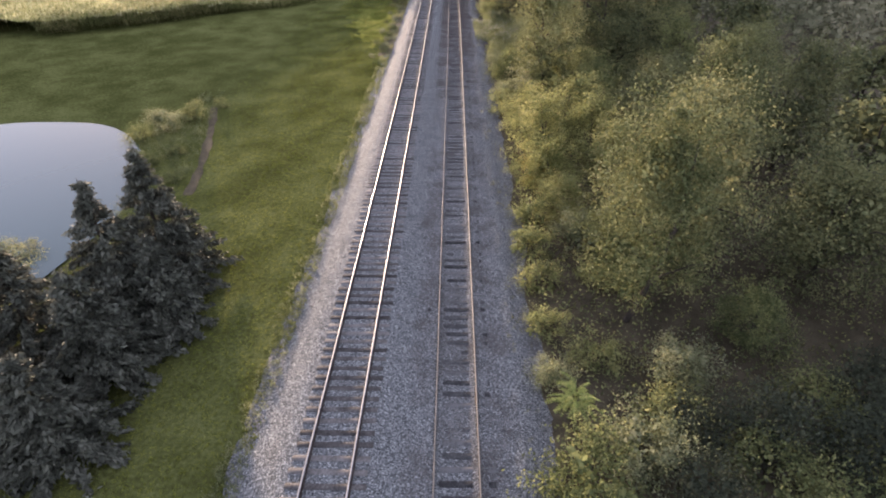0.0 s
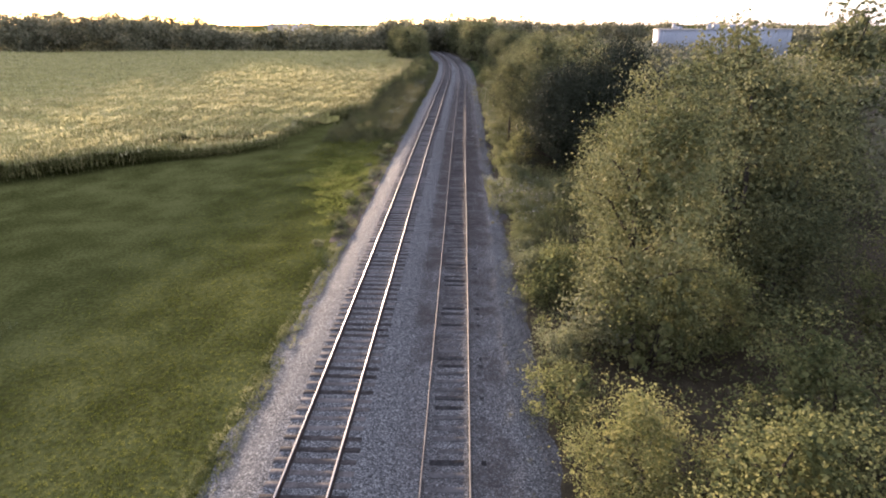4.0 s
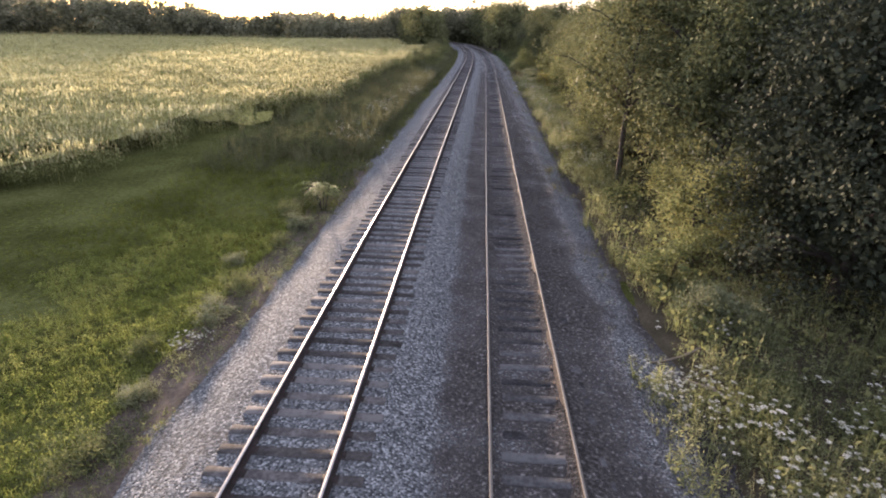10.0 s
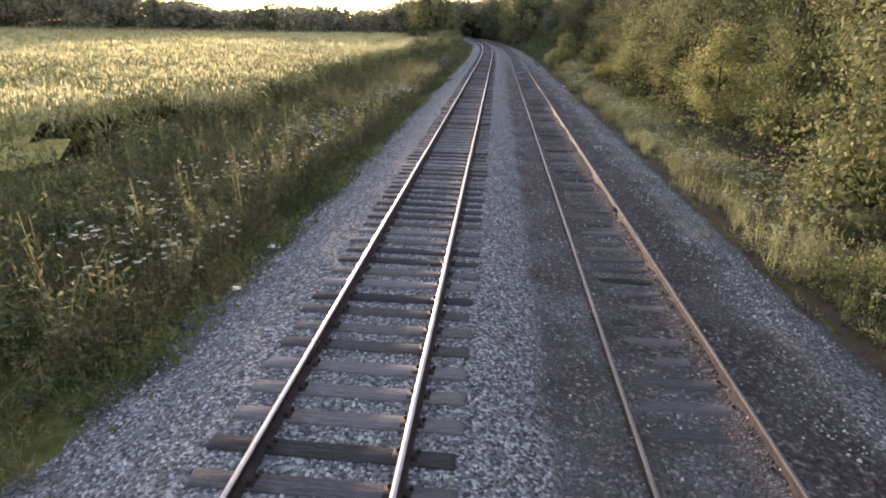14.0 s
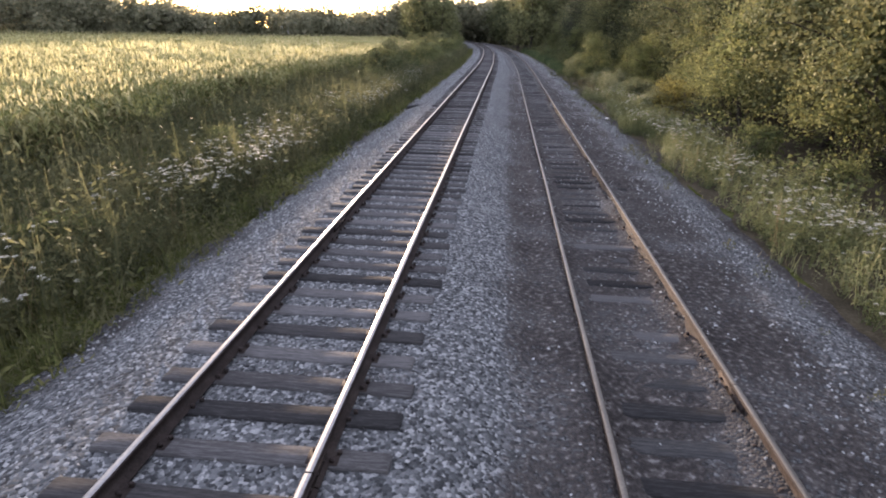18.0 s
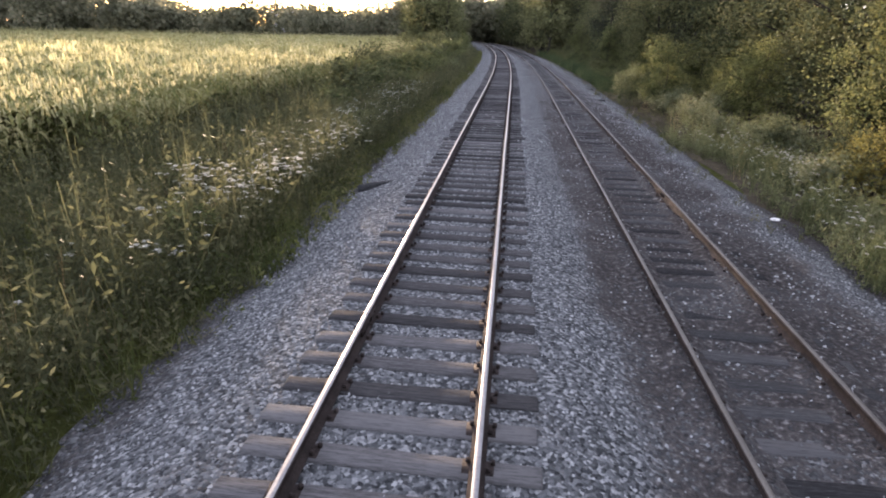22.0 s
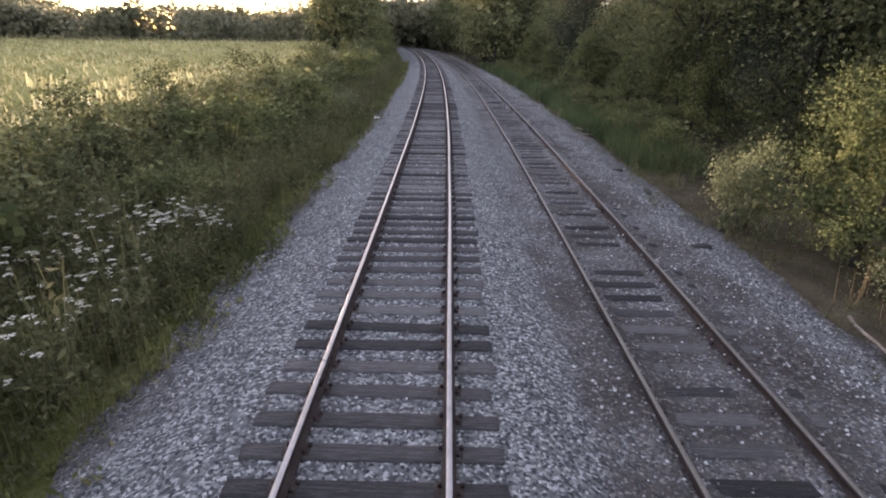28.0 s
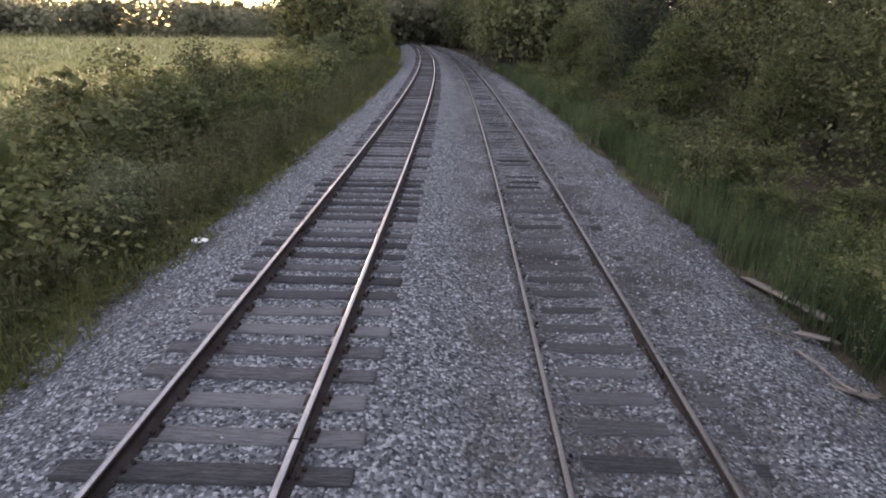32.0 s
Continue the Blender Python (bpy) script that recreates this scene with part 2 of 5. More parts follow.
    cut.inputs[1].default_value, cut.inputs[2].default_value = 1.75, 2.3
    l.new(s2.outputs[0], cut.inputs[0])
    fines = ramp(n, [(0.3, (0.019, 0.018, 0.018)), (0.48, (0.040, 0.037, 0.036)), (0.60, (0.068, 0.064, 0.062)), (0.70, (0.16, 0.156, 0.154))])
    l.new(n2.outputs[0], fines.inputs[0])
    mix = n.new("ShaderNodeMix")
    mix.data_type = 'RGBA'
    l.new(cut.outputs[0], mix.inputs[0])
    l.new(stones.outputs[0], mix.inputs[6])
    l.new(fines.outputs[0], mix.inputs[7])
    l.new(mix.outputs[2], bsdf.inputs["Base Color"])
    bsdf.inputs["Roughness"].default_value = 0.9
    bsdf.inputs["Specular IOR Level"].default_value = 0.04
    bp = n.new("ShaderNodeBump")
    bp.inputs["Strength"].default_value, bp.inputs["Distance"].default_value = 0.9, 0.03
    bp.invert = True
    l.new(vo.outputs["Distance"], bp.inputs["Height"])
    l.new(bp.outputs[0], bsdf.inputs["Normal"])
    return m


M_GROUND = surface("meadow_ground", (0.038, 0.043, 0.014), (0.06, 0.067, 0.022), (0.09, 0.098, 0.036), 0.3, 5.5, 0.95, 0.9, 14, dist=0.12, spread=0.11, spec=0.0)
M_BALLAST = gravel_material()
M_STONE = surface("loose_stone", (0.05, 0.053, 0.056), (0.128, 0.135, 0.14), (0.31, 0.32, 0.322), 9, 60, 0.85, 0.2, vary=0.55, island=True)
M_TIE = surface("weathered_tie_timber", (0.024, 0.024, 0.025), (0.056, 0.055, 0.056), (0.118, 0.117, 0.119), 2.5, 12, 0.95, 0.25, metal=0, stretch=(1.2, 14, 8), vary=0.35, dist=0.015)
M_TIE_ALL = surface("weathered_tie_timber_joined", (0.026, 0.0245, 0.024), (0.06, 0.0565, 0.055), (0.124, 0.118, 0.115), 2.5, 12, 0.95, 0.25, vary=0.35, island=True)
M_TIE_OLD = surface("dirty_old_tie_timber", (0.02, 0.02, 0.021), (0.046, 0.047, 0.048), (0.088, 0.088, 0.09), 2.5, 12, 0.92, 0.7, stretch=(1.2, 14, 8), vary=0.4, dist=0.015)
M_TIE_OLD_ALL = surface("dirty_old_tie_timber_joined", (0.02, 0.02, 0.021), (0.046, 0.047, 0.048), (0.088, 0.088, 0.09), 2.5, 12, 0.92, 0.5, vary=0.4, island=True)
M_RUST = surface("rail_rust", (0.02, 0.017, 0.016), (0.038, 0.031, 0.029), (0.066, 0.054, 0.049), 5, 60, 0.8, 0.3, metal=0.2)
M_POLISHED = surface("polished_rail_head", (0.16, 0.158, 0.158), (0.225, 0.222, 0.222), (0.3, 0.297, 0.297), 4, 50, 0.4, 0.0, metal=1.0)
M_DULL = surface("dull_rail_head", (0.06, 0.056, 0.05), (0.095, 0.088, 0.078), (0.15, 0.14, 0.125), 1.2, 40, 0.5, 0.0, metal=0.15, spec=0.3)
M_SOIL = surface("dry_soil", (0.035, 0.028, 0.023), (0.072, 0.058, 0.047), (0.125, 0.105, 0.085), 0.8, 14, 0.95, 0.6, dist=0.03)
M_LITTER = surface("leaf_litter", (0.024, 0.021, 0.014), (0.05, 0.043, 0.029), (0.092, 0.078, 0.052), 1.2, 22, 0.95, 0.7, dist=0.04)
M_BARK = surface("grey_brown_bark", (0.018, 0.015, 0.013), (0.042, 0.036, 0.031), (0.085, 0.074, 0.064), 3, 18, 0.9, 0.8, stretch=(3, 3, 0.6), dist=0.03)
M_LEAF = leafy("tree_leaves", (0.05, 0.058, 0.03), (0.105, 0.115, 0.054), (0.185, 0.182, 0.088), 0.22, 0.5, whole=0.22)
M_LEAF_Y = leafy("yellowing_leaves", (0.07, 0.084, 0.032), (0.15, 0.162, 0.064), (0.255, 0.25, 0.108), 0.38, 0.6, whole=0.2)
# Near-black leaves: dark kinds of tree, plus thicket shade put into the colour.
M_LEAF_D = leafy("shade_dark_leaves", (0.021, 0.026, 0.018), (0.038, 0.045, 0.03), (0.06, 0.066, 0.044), 0.15, 0.5, whole=0.15)
M_COTTON = leafy("glittering_leaves", (0.052, 0.063, 0.028), (0.114, 0.126, 0.055), (0.2, 0.2, 0.098), 0.22, 0.5, whole=0.15)
M_OLIVE = leafy("pale_olive_leaves", (0.064, 0.078, 0.042), (0.134, 0.149, 0.084), (0.232, 0.236, 0.146), 0.38, 0.6, whole=0.2)
M_BUSH = leafy("bush_leaves", (0.058, 0.072, 0.032), (0.12, 0.136, 0.058), (0.205, 0.205, 0.09), 0.38, 0.9, whole=0.25)
M_SPRUCE = leafy("spruce_needles", (0.032, 0.035, 0.028), (0.066, 0.07, 0.056), (0.112, 0.117, 0.094), 0.12, 1.2)
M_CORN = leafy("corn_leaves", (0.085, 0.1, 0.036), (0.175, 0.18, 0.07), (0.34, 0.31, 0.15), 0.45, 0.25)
# Pale leaf tips: the low sun's glow is put into the colour.
M_TIPS = leafy("corn_tips_sun_in_colour", (0.22, 0.212, 0.11), (0.36, 0.345, 0.18), (0.52, 0.49, 0.29), 0.6, 0.4)
# Lighter leaf colour stands in for distant haze and light from behind.
M_WOODS = leafy("far_leaves_haze_in_colour", (0.085, 0.09, 0.055), (0.155, 0.155, 0.10), (0.25, 0.24, 0.16), 0.55, 0.08)
M_TASSEL = leafy("corn_tassels", (0.24, 0.22, 0.11), (0.38, 0.35, 0.19), (0.54, 0.5, 0.31), 0.5, 2)
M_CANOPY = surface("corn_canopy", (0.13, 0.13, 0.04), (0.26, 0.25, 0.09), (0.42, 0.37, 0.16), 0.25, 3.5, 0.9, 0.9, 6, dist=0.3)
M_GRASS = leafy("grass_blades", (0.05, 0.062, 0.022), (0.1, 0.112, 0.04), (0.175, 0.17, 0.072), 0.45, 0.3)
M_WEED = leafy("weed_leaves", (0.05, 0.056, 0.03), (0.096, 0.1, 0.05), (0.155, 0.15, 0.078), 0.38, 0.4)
# Brighter copy of the weed leaves, with evening sun put into the colour.
M_GOLD = leafy("weed_leaves_sun_in_colour", (0.066, 0.082, 0.037), (0.136, 0.152, 0.074), (0.236, 0.238, 0.132), 0.42, 0.5)
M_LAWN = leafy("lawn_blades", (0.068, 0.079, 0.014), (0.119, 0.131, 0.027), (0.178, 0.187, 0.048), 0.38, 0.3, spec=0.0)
# Darker green grass whose wood-edge shade is put into the colour.
M_SHADY = leafy("grass_shade_in_colour", (0.034, 0.052, 0.024), (0.066, 0.092, 0.042), (0.112, 0.14, 0.066), 0.38, 0.4)
M_DRY = leafy("dry_stems", (0.10, 0.07, 0.04), (0.20, 0.15, 0.08), (0.34, 0.27, 0.16), 0.3, 0.8)
M_FLOWER = leafy("white_umbels", (0.26, 0.27, 0.21), (0.37, 0.37, 0.31), (0.5, 0.49, 0.44), 0.3, 2)
M_SUMAC = leafy("sumac_leaflets", (0.075, 0.105, 0.034), (0.15, 0.185, 0.062), (0.24, 0.26, 0.10), 0.4, 1.5)
M_RUSSET = leafy("turning_leaves", (0.082, 0.072, 0.024), (0.155, 0.14, 0.044), (0.24, 0.22, 0.078), 0.34, 1.0)
# Verge weeds brightened in colour and translucency to look sunlit.
M_RANK = leafy("rank_weed_sun_in_colour", (0.085, 0.112, 0.028), (0.165, 0.195, 0.05), (0.27, 0.28, 0.09), 0.5, 0.5)
M_WALL = surface("white_metal_cladding", (0.22, 0.25, 0.29), (0.27, 0.3, 0.345), (0.32, 0.35, 0.4), 0.06, 2, 0.6, 0.05)
M_ROOF = surface("roof_grey", (0.25, 0.25, 0.26), (0.35, 0.35, 0.36), (0.45, 0.45, 0.46), 0.1, 2, 0.7, 0.1)
M_DARK = surface("dark_opening", (0.02, 0.02, 0.022), (0.035, 0.035, 0.04), (0.05, 0.05, 0.055), 1, 8, 0.5, 0.0)
M_WOOD = surface("grey_scrap_wood", (0.06, 0.05, 0.042), (0.15, 0.13, 0.11), (0.28, 0.25, 0.21), 2, 16, 0.9, 0.6, stretch=(1, 8, 8), dist=0.01)
M_PALE = surface("pale_litter", (0.55, 0.54, 0.52), (0.68, 0.67, 0.65), (0.78, 0.77, 0.76), 6, 40, 0.7, 0.2)


def water_material():
    m, n, l, bsdf = material("pond_water")
    bsdf.inputs["Base Color"].default_value = (0.028, 0.05, 0.055, 1)
    bsdf.inputs["Roughness"].default_value = 0.06
    bsdf.inputs["IOR"].default_value = 1.33
    tc, nz, bp = n.new("ShaderNodeTexCoord"), n.new("ShaderNodeTexNoise"), n.new("ShaderNodeBump")
    nz.inputs["Scale"].default_value, nz.inputs["Detail"].default_value = 1.6, 4
    bp.inputs["Strength"].default_value, bp.inputs["Distance"].default_value = 0.12, 0.02
    l.new(tc.outputs["Object"], nz.inputs["Vector"])
    l.new(nz.outputs[0], bp.inputs["Height"])
    l.new(bp.outputs[0], bsdf.inputs["Normal"])
    return m


M_WATER = water_material()


# ---- building helpers ----
def raw(name, v, f, mats, index=None, smooth=False):
    """A mesh from arrays: v rows of places, f rows of corners (all of one count)."""
    v, f = np.ascontiguousarray(v, dtype=np.float32), np.ascontiguousarray(f, dtype=np.int32)
    me = bpy.data.meshes.new(name)
    me.vertices.add(len(v))
    me.vertices.foreach_set("co", v.ravel())
    me.loops.add(f.size)
    me.loops.foreach_set("vertex_index", f.ravel())
    me.polygons.add(len(f))
    me.polygons.foreach_set("loop_start", np.arange(0, f.size, f.shape[1], dtype=np.int32))
    for q in mats if isinstance(mats, (list, tuple)) else [mats]:
        me.materials.append(q)
    if index is not None:
        me.polygons.foreach_set("material_index", np.asarray(index, dtype=np.int32))
    if smooth:
        me.polygons.foreach_set("use_smooth", np.ones(len(f), dtype=bool))
    me.update(calc_edges=True)
    return me


def child(name, me, parent, label="", kind=""):
    ob = new(name, me)
    ob.parent = parent
    return tagged(ob, label, kind=kind)


def thing(name, label, category, group="", kind="", data=None):
    return tagged(new(name, data), label, category, group, kind)


def many(v, f, places, turn, size):
    """Copies of a small shape joined: places (n,3), turn (n,) about z, size (n,) or (n,3)."""
    n, c, s = len(places), np.cos(turn)[:, None], np.sin(turn)[:, None]
    size = np.asarray(size, float)
    size = np.broadcast_to(size[:, None] if size.ndim == 1 else size, (n, 3))
    w = v[None] * size[:, None]
    w = np.stack([w[..., 0] * c - w[..., 1] * s, w[..., 0] * s + w[..., 1] * c, w[..., 2]], -1) + places[:, None]
    return w.reshape(-1, 3), (f[None] + (np.arange(n) * len(v))[:, None, None]).reshape(-1, f.shape[1])


def unit(a):
    return a / np.maximum(np.linalg.norm(a, axis=-1, keepdims=True), 1e-9)


def leaf_cloud(c, size, rng, droop=0.0, wide=0.55, out=None):
    """One folded four-cornered leaf at each of the places c."""
    n = len(c)
    a = rng.normal(size=(n, 3))
    a[:, 2] = a[:, 2] * 0.7 - droop
    if out is not None:
        a += out
    a = unit(a)
    b = unit(np.cross(a, rng.normal(size=(n, 3))))
    k = np.cross(a, b)
    s = (size * rng.uniform(0.6, 1.35, n))[:, None]
    v = np.stack([c - a * s * 0.5, c + b * s * wide * 0.5 + k * s * 0.1, c + a * s * 0.5, c - b * s * wide * 0.5 + k * s * 0.1], 1)
    return v.reshape(-1, 3), np.arange(4 * n).reshape(n, 4)


def tube(points, radii, sides=6):
    """A tapered tube along points."""
    p, r = np.asarray(points, float), np.asarray(radii, float)
    d = unit(np.gradient(p, axis=0))
    ref = np.where(np.abs(d[:, 2:3]) > 0.9, [[1.0, 0, 0]], [[0, 0, 1.0]])
    x = unit(np.cross(d, ref))
    y = np.cross(d, x)
    a = np.linspace(0, 2 * np.pi, sides, endpoint=False)
    v = p[:, None] + (x[:, None] * np.cos(a)[None, :, None] + y[:, None] * np.sin(a)[None, :, None]) * r[:, None, None]
    i, j = np.meshgrid(np.arange(len(p) - 1), np.arange(sides), indexing="ij")
    k = (j + 1) % sides
    f = np.stack([i * sides + j, i * sides + k, (i + 1) * sides + k, (i + 1) * sides + j], -1).reshape(-1, 4)
    return v.reshape(-1, 3), f


def join(*parts):
    v, f, o = [], [], 0
    for a, b in parts:
        v.append(a)
        f.append(b + o)
        o += len(a)
    return np.concatenate(v), np.concatenate(f)


def box(x0, x1, y0, y1, z0, z1):
    v = np.array([(x, y, z) for z in (z0, z1) for x, y in ((x0, y0), (x1, y0), (x1, y1), (x0, y1))], float)
    f = np.array([(3, 2, 1, 0), (4, 5, 6, 7), (0, 1, 5, 4), (1, 2, 6, 5), (2, 3, 7, 6), (3, 0, 4, 7)])
    return v, f


def grid_faces(n, m):
    i, j = np.meshgrid(np.arange(n - 1), np.arange(m - 1), indexing="ij")
    return np.stack([i * m + j, (i + 1) * m + j, (i + 1) * m + j + 1, i * m + j + 1], -1).reshape(-1, 4)


# ---- ground, ballast, pond ----
us = np.concatenate([[-3000, -1500, -800, -450, -250, -160], np.arange(-120, -30, 6), np.arange(-30, -10, 1.0), np.arange(-10, 14, 0.5), np.arange(14, 40, 2.0), np.arange(40, 160, 12.0), [200, 300, 500, 900, 1600, 3000]])
ys = np.concatenate([[-900, -400, -200, -100], np.arange(-60, 0, 6.0), np.arange(0, 100, 1.0), np.arange(100, 330, 2.0), np.arange(330, 500, 20.0), [560, 700, 1000, 1600, 2600, 4000]])
gu, gy = np.meshgrid(us, ys, indexing="ij")
gp = spot(gu, gy)
gp[..., 2] = ground_z(gu, gp[..., 0], gp[..., 1])
ground = thing("ground", "grassy green open ground with bare patches beside the railway", "ground", kind="structure", data=raw("ground", gp.reshape(-1, 3), grid_faces(*gu.shape), M_GROUND, smooth=True))

us = np.arange(-3.6, 8.01, 0.2)
ys = np.arange(-20, 340, 0.5)
gu, gy = np.meshgrid(us, ys, indexing="ij")
gp = spot(gu, gy)
gp[..., 2] = ballast_z(gu, gy) + 0.02 * wave(gp[..., 0], gp[..., 1], 0.5) * (np.abs(gu) > 1.4) + 0.045 * wave(gp[..., 0] + 9, gp[..., 1], 0.9) * (gu < -2.6) + 0.03 * wave(gp[..., 0], gp[..., 1], 1.0) * (gu > 6.2)
me = raw("ballast_bed", gp.reshape(-1, 3), grid_faces(*gu.shape), M_BALLAST, smooth=True)
uvs = me.uv_layers.new(name="along")
flat = np.stack([gu.ravel(), gy.ravel()], -1)
corner = np.empty(len(me.loops), dtype=np.int32)
me.loops.foreach_get("vertex_index", corner)
uvs.data.foreach_set("uv", flat[corner].astype(np.float32).ravel())
ballast = thing("ballast_bed", "grey crushed stone ballast bed fouled with dark dirt", "ballast", kind="structure", data=me)

a = np.linspace(0, 2 * np.pi, 48, endpoint=False)
wob = 1 + 0.035 * np.sin(3 * a + 0.5) + 0.012 * np.sin(7 * a)
rim = np.stack([-28.5 + 11.6 * wob * np.cos(a), 39 + 17 * wob * np.sin(a), np.full(48, -1.45)], -1)
water = thing("water", "still dark pond water reflecting the pale sky", "pond", kind="structure",
              data=raw("water", np.concatenate([rim, [[-28.5, 39, -1.45]]]), np.array([(i, (i + 1) % 48, 48) for i in range(48)]), M_WATER))

# the mown dirt track along the pond bank
t = np.linspace(0, 1, 60)
px, py = -13.0 - 2.7 * t ** 1.4, 41.0 + 16.5 * t
w = 0.3 + 0.06 * np.sin(t * 17) + 0.05 * np.sin(t * 41)
v = np.concatenate([np.stack([px - w, py, np.zeros(60)], -1), np.stack([px + w, py, np.zeros(60)], -1)])
cu = v[:, 0] - centre(v[:, 1])[0]
v[:, 2] = ground_z(cu, v[:, 0], v[:, 1]) + 0.03
thing("path", "worn brown dirt path along the pond bank", "path", kind="structure", data=raw("path", v, np.array([(i, 60 + i, 61 + i, i + 1) for i in range(59)]), M_LITTER, smooth=True))

us, ys = np.concatenate([np.arange(7.3, 14, 0.6), np.arange(14, 40, 2.0), np.arange(40, 101, 10.0)]), np.arange(-20, 330, 1.5)
gu, gy = np.meshgrid(us, ys, indexing="ij")
gu = gu + (gu < 7.5) * (0.35 * np.sin(gy * 0.9) + 0.25 * np.sin(gy * 2.3))
gp = spot(gu, gy)
gp[..., 2] = ground_z(gu, gp[..., 0], gp[..., 1]) + 0.03
thing("forest_floor", "bare brown soil and leaf litter under the wood", "soil", kind="structure", data=raw("forest_floor", gp.reshape(-1, 3), grid_faces(*gu.shape), M_LITTER, smooth=True))

us, ys = np.array([-4.4, -4.1, -3.8, -3.5, -3.2, -2.9, -2.7]), np.arange(70, 104, 0.5)
gu, gy = np.meshgrid(us, ys, indexing="ij")
gu = gu + 0.25 * wave(gu * 0 + 3, gy, 1.2) * (gu < -4.2)
gp = spot(gu, gy)
gp[..., 2] = np.maximum(ground_z(gu, gp[..., 0], gp[..., 1]), ballast_z(gu, gy)) + 0.035 - 0.08 * ((gu < -4.2) | (gu > -2.75)) + 0.04 * wave(gp[..., 0], gp[..., 1], 0.6)
thing("soil_bank", "bare reddish brown soil bank at the foot of the ballast", "soil", kind="structure", data=raw("soil_bank", gp.reshape(-1, 3), grid_faces(*gu.shape), M_SOIL, smooth=True))


# ---- the two tracks ----
HEAD = [(-0.07, 0.0), (-0.07, 0.012), (-0.012, 0.032), (-0.009, 0.12), (-0.036, 0.132), (-0.036, 0.158), (-0.028, 0.168), (0.028, 0.168), (0.036, 0.158), (0.036, 0.132), (0.009, 0.12), (0.012, 0.032), (0.07, 0.012), (0.07, 0.0)]


def rail_mesh(u, y0, y1, z, shift, head):
    """A length of flat-bottomed rail u metres to the right of the main track (and of its siding's run, with shift)."""
    y = np.linspace(y0, y1, max(3, int((y1 - y0) / 1.5) + 1))
    off = u + shift * apart_by(y)
    prof = np.array(HEAD)
    n = len(prof)
    kink = 0.006 * wave(y, y * 0.3 + u, 2.0)
    v = spot(off[:, None] + prof[None, :, 0] + kink[:, None], y[:, None], z + prof[None, :, 1])
    f = [(i * n + j, i * n + (j + 1) % n, (i + 1) * n + (j + 1) % n, (i + 1) * n + j) for i in range(len(y) - 1) for j in range(n)]
    idx = [1 if j == 6 else 0 for i in range(len(y) - 1) for j in range(n)]
    return raw("rail", v.reshape(-1, 3), np.array(f), [M_RUST, head], idx)


def tie_shape(rng, w=0.225, length=2.6, h=0.17):
    """A worn timber tie: a beam with rounded, split ends and an uneven top."""
    xs = np.array([-0.5, -0.492, -0.36, -0.15, 0.1, 0.3, 0.492, 0.5]) * length
    v = []
    for i, x in enumerate(xs):
        e = 0.012 if i in (0, len(xs) - 1) else 0.0
        dw, dz = rng.uniform(-0.008, 0.008), rng.uniform(-0.008, 0.004)
        a = w / 2 - e + dw
        v += [(x, -a, -h), (x, -a, -0.014 + dz - e), (x, -a + 0.014, dz - e), (x, a - 0.014, dz - e), (x, a, -0.014 + dz - e), (x, a, -h)]
    f = [(i * 6 + j, (i + 1) * 6 + j, (i + 1) * 6 + j + 1, i * 6 + j + 1) for i in range(len(xs) - 1) for j in range(5)]
    f += [(0, 1, 4, 5), (1, 2, 3, 4)]
    k = (len(xs) - 1) * 6
    f += [(k + 5, k + 4, k + 1, k), (k + 4, k + 3, k + 2, k + 1)]
    return np.array(v), np.array(f)


BAR = raw("joint_bar", *box(-0.011, 0.011, -0.34, 0.34, 0.034, 0.118), M_RUST)
BOLT = raw("bolt", *tube([(-0.016, 0, 0), (0.010, 0, 0), (0.016, 0, 0)], [0.017, 0.017, 0.008], 6), M_RUST)


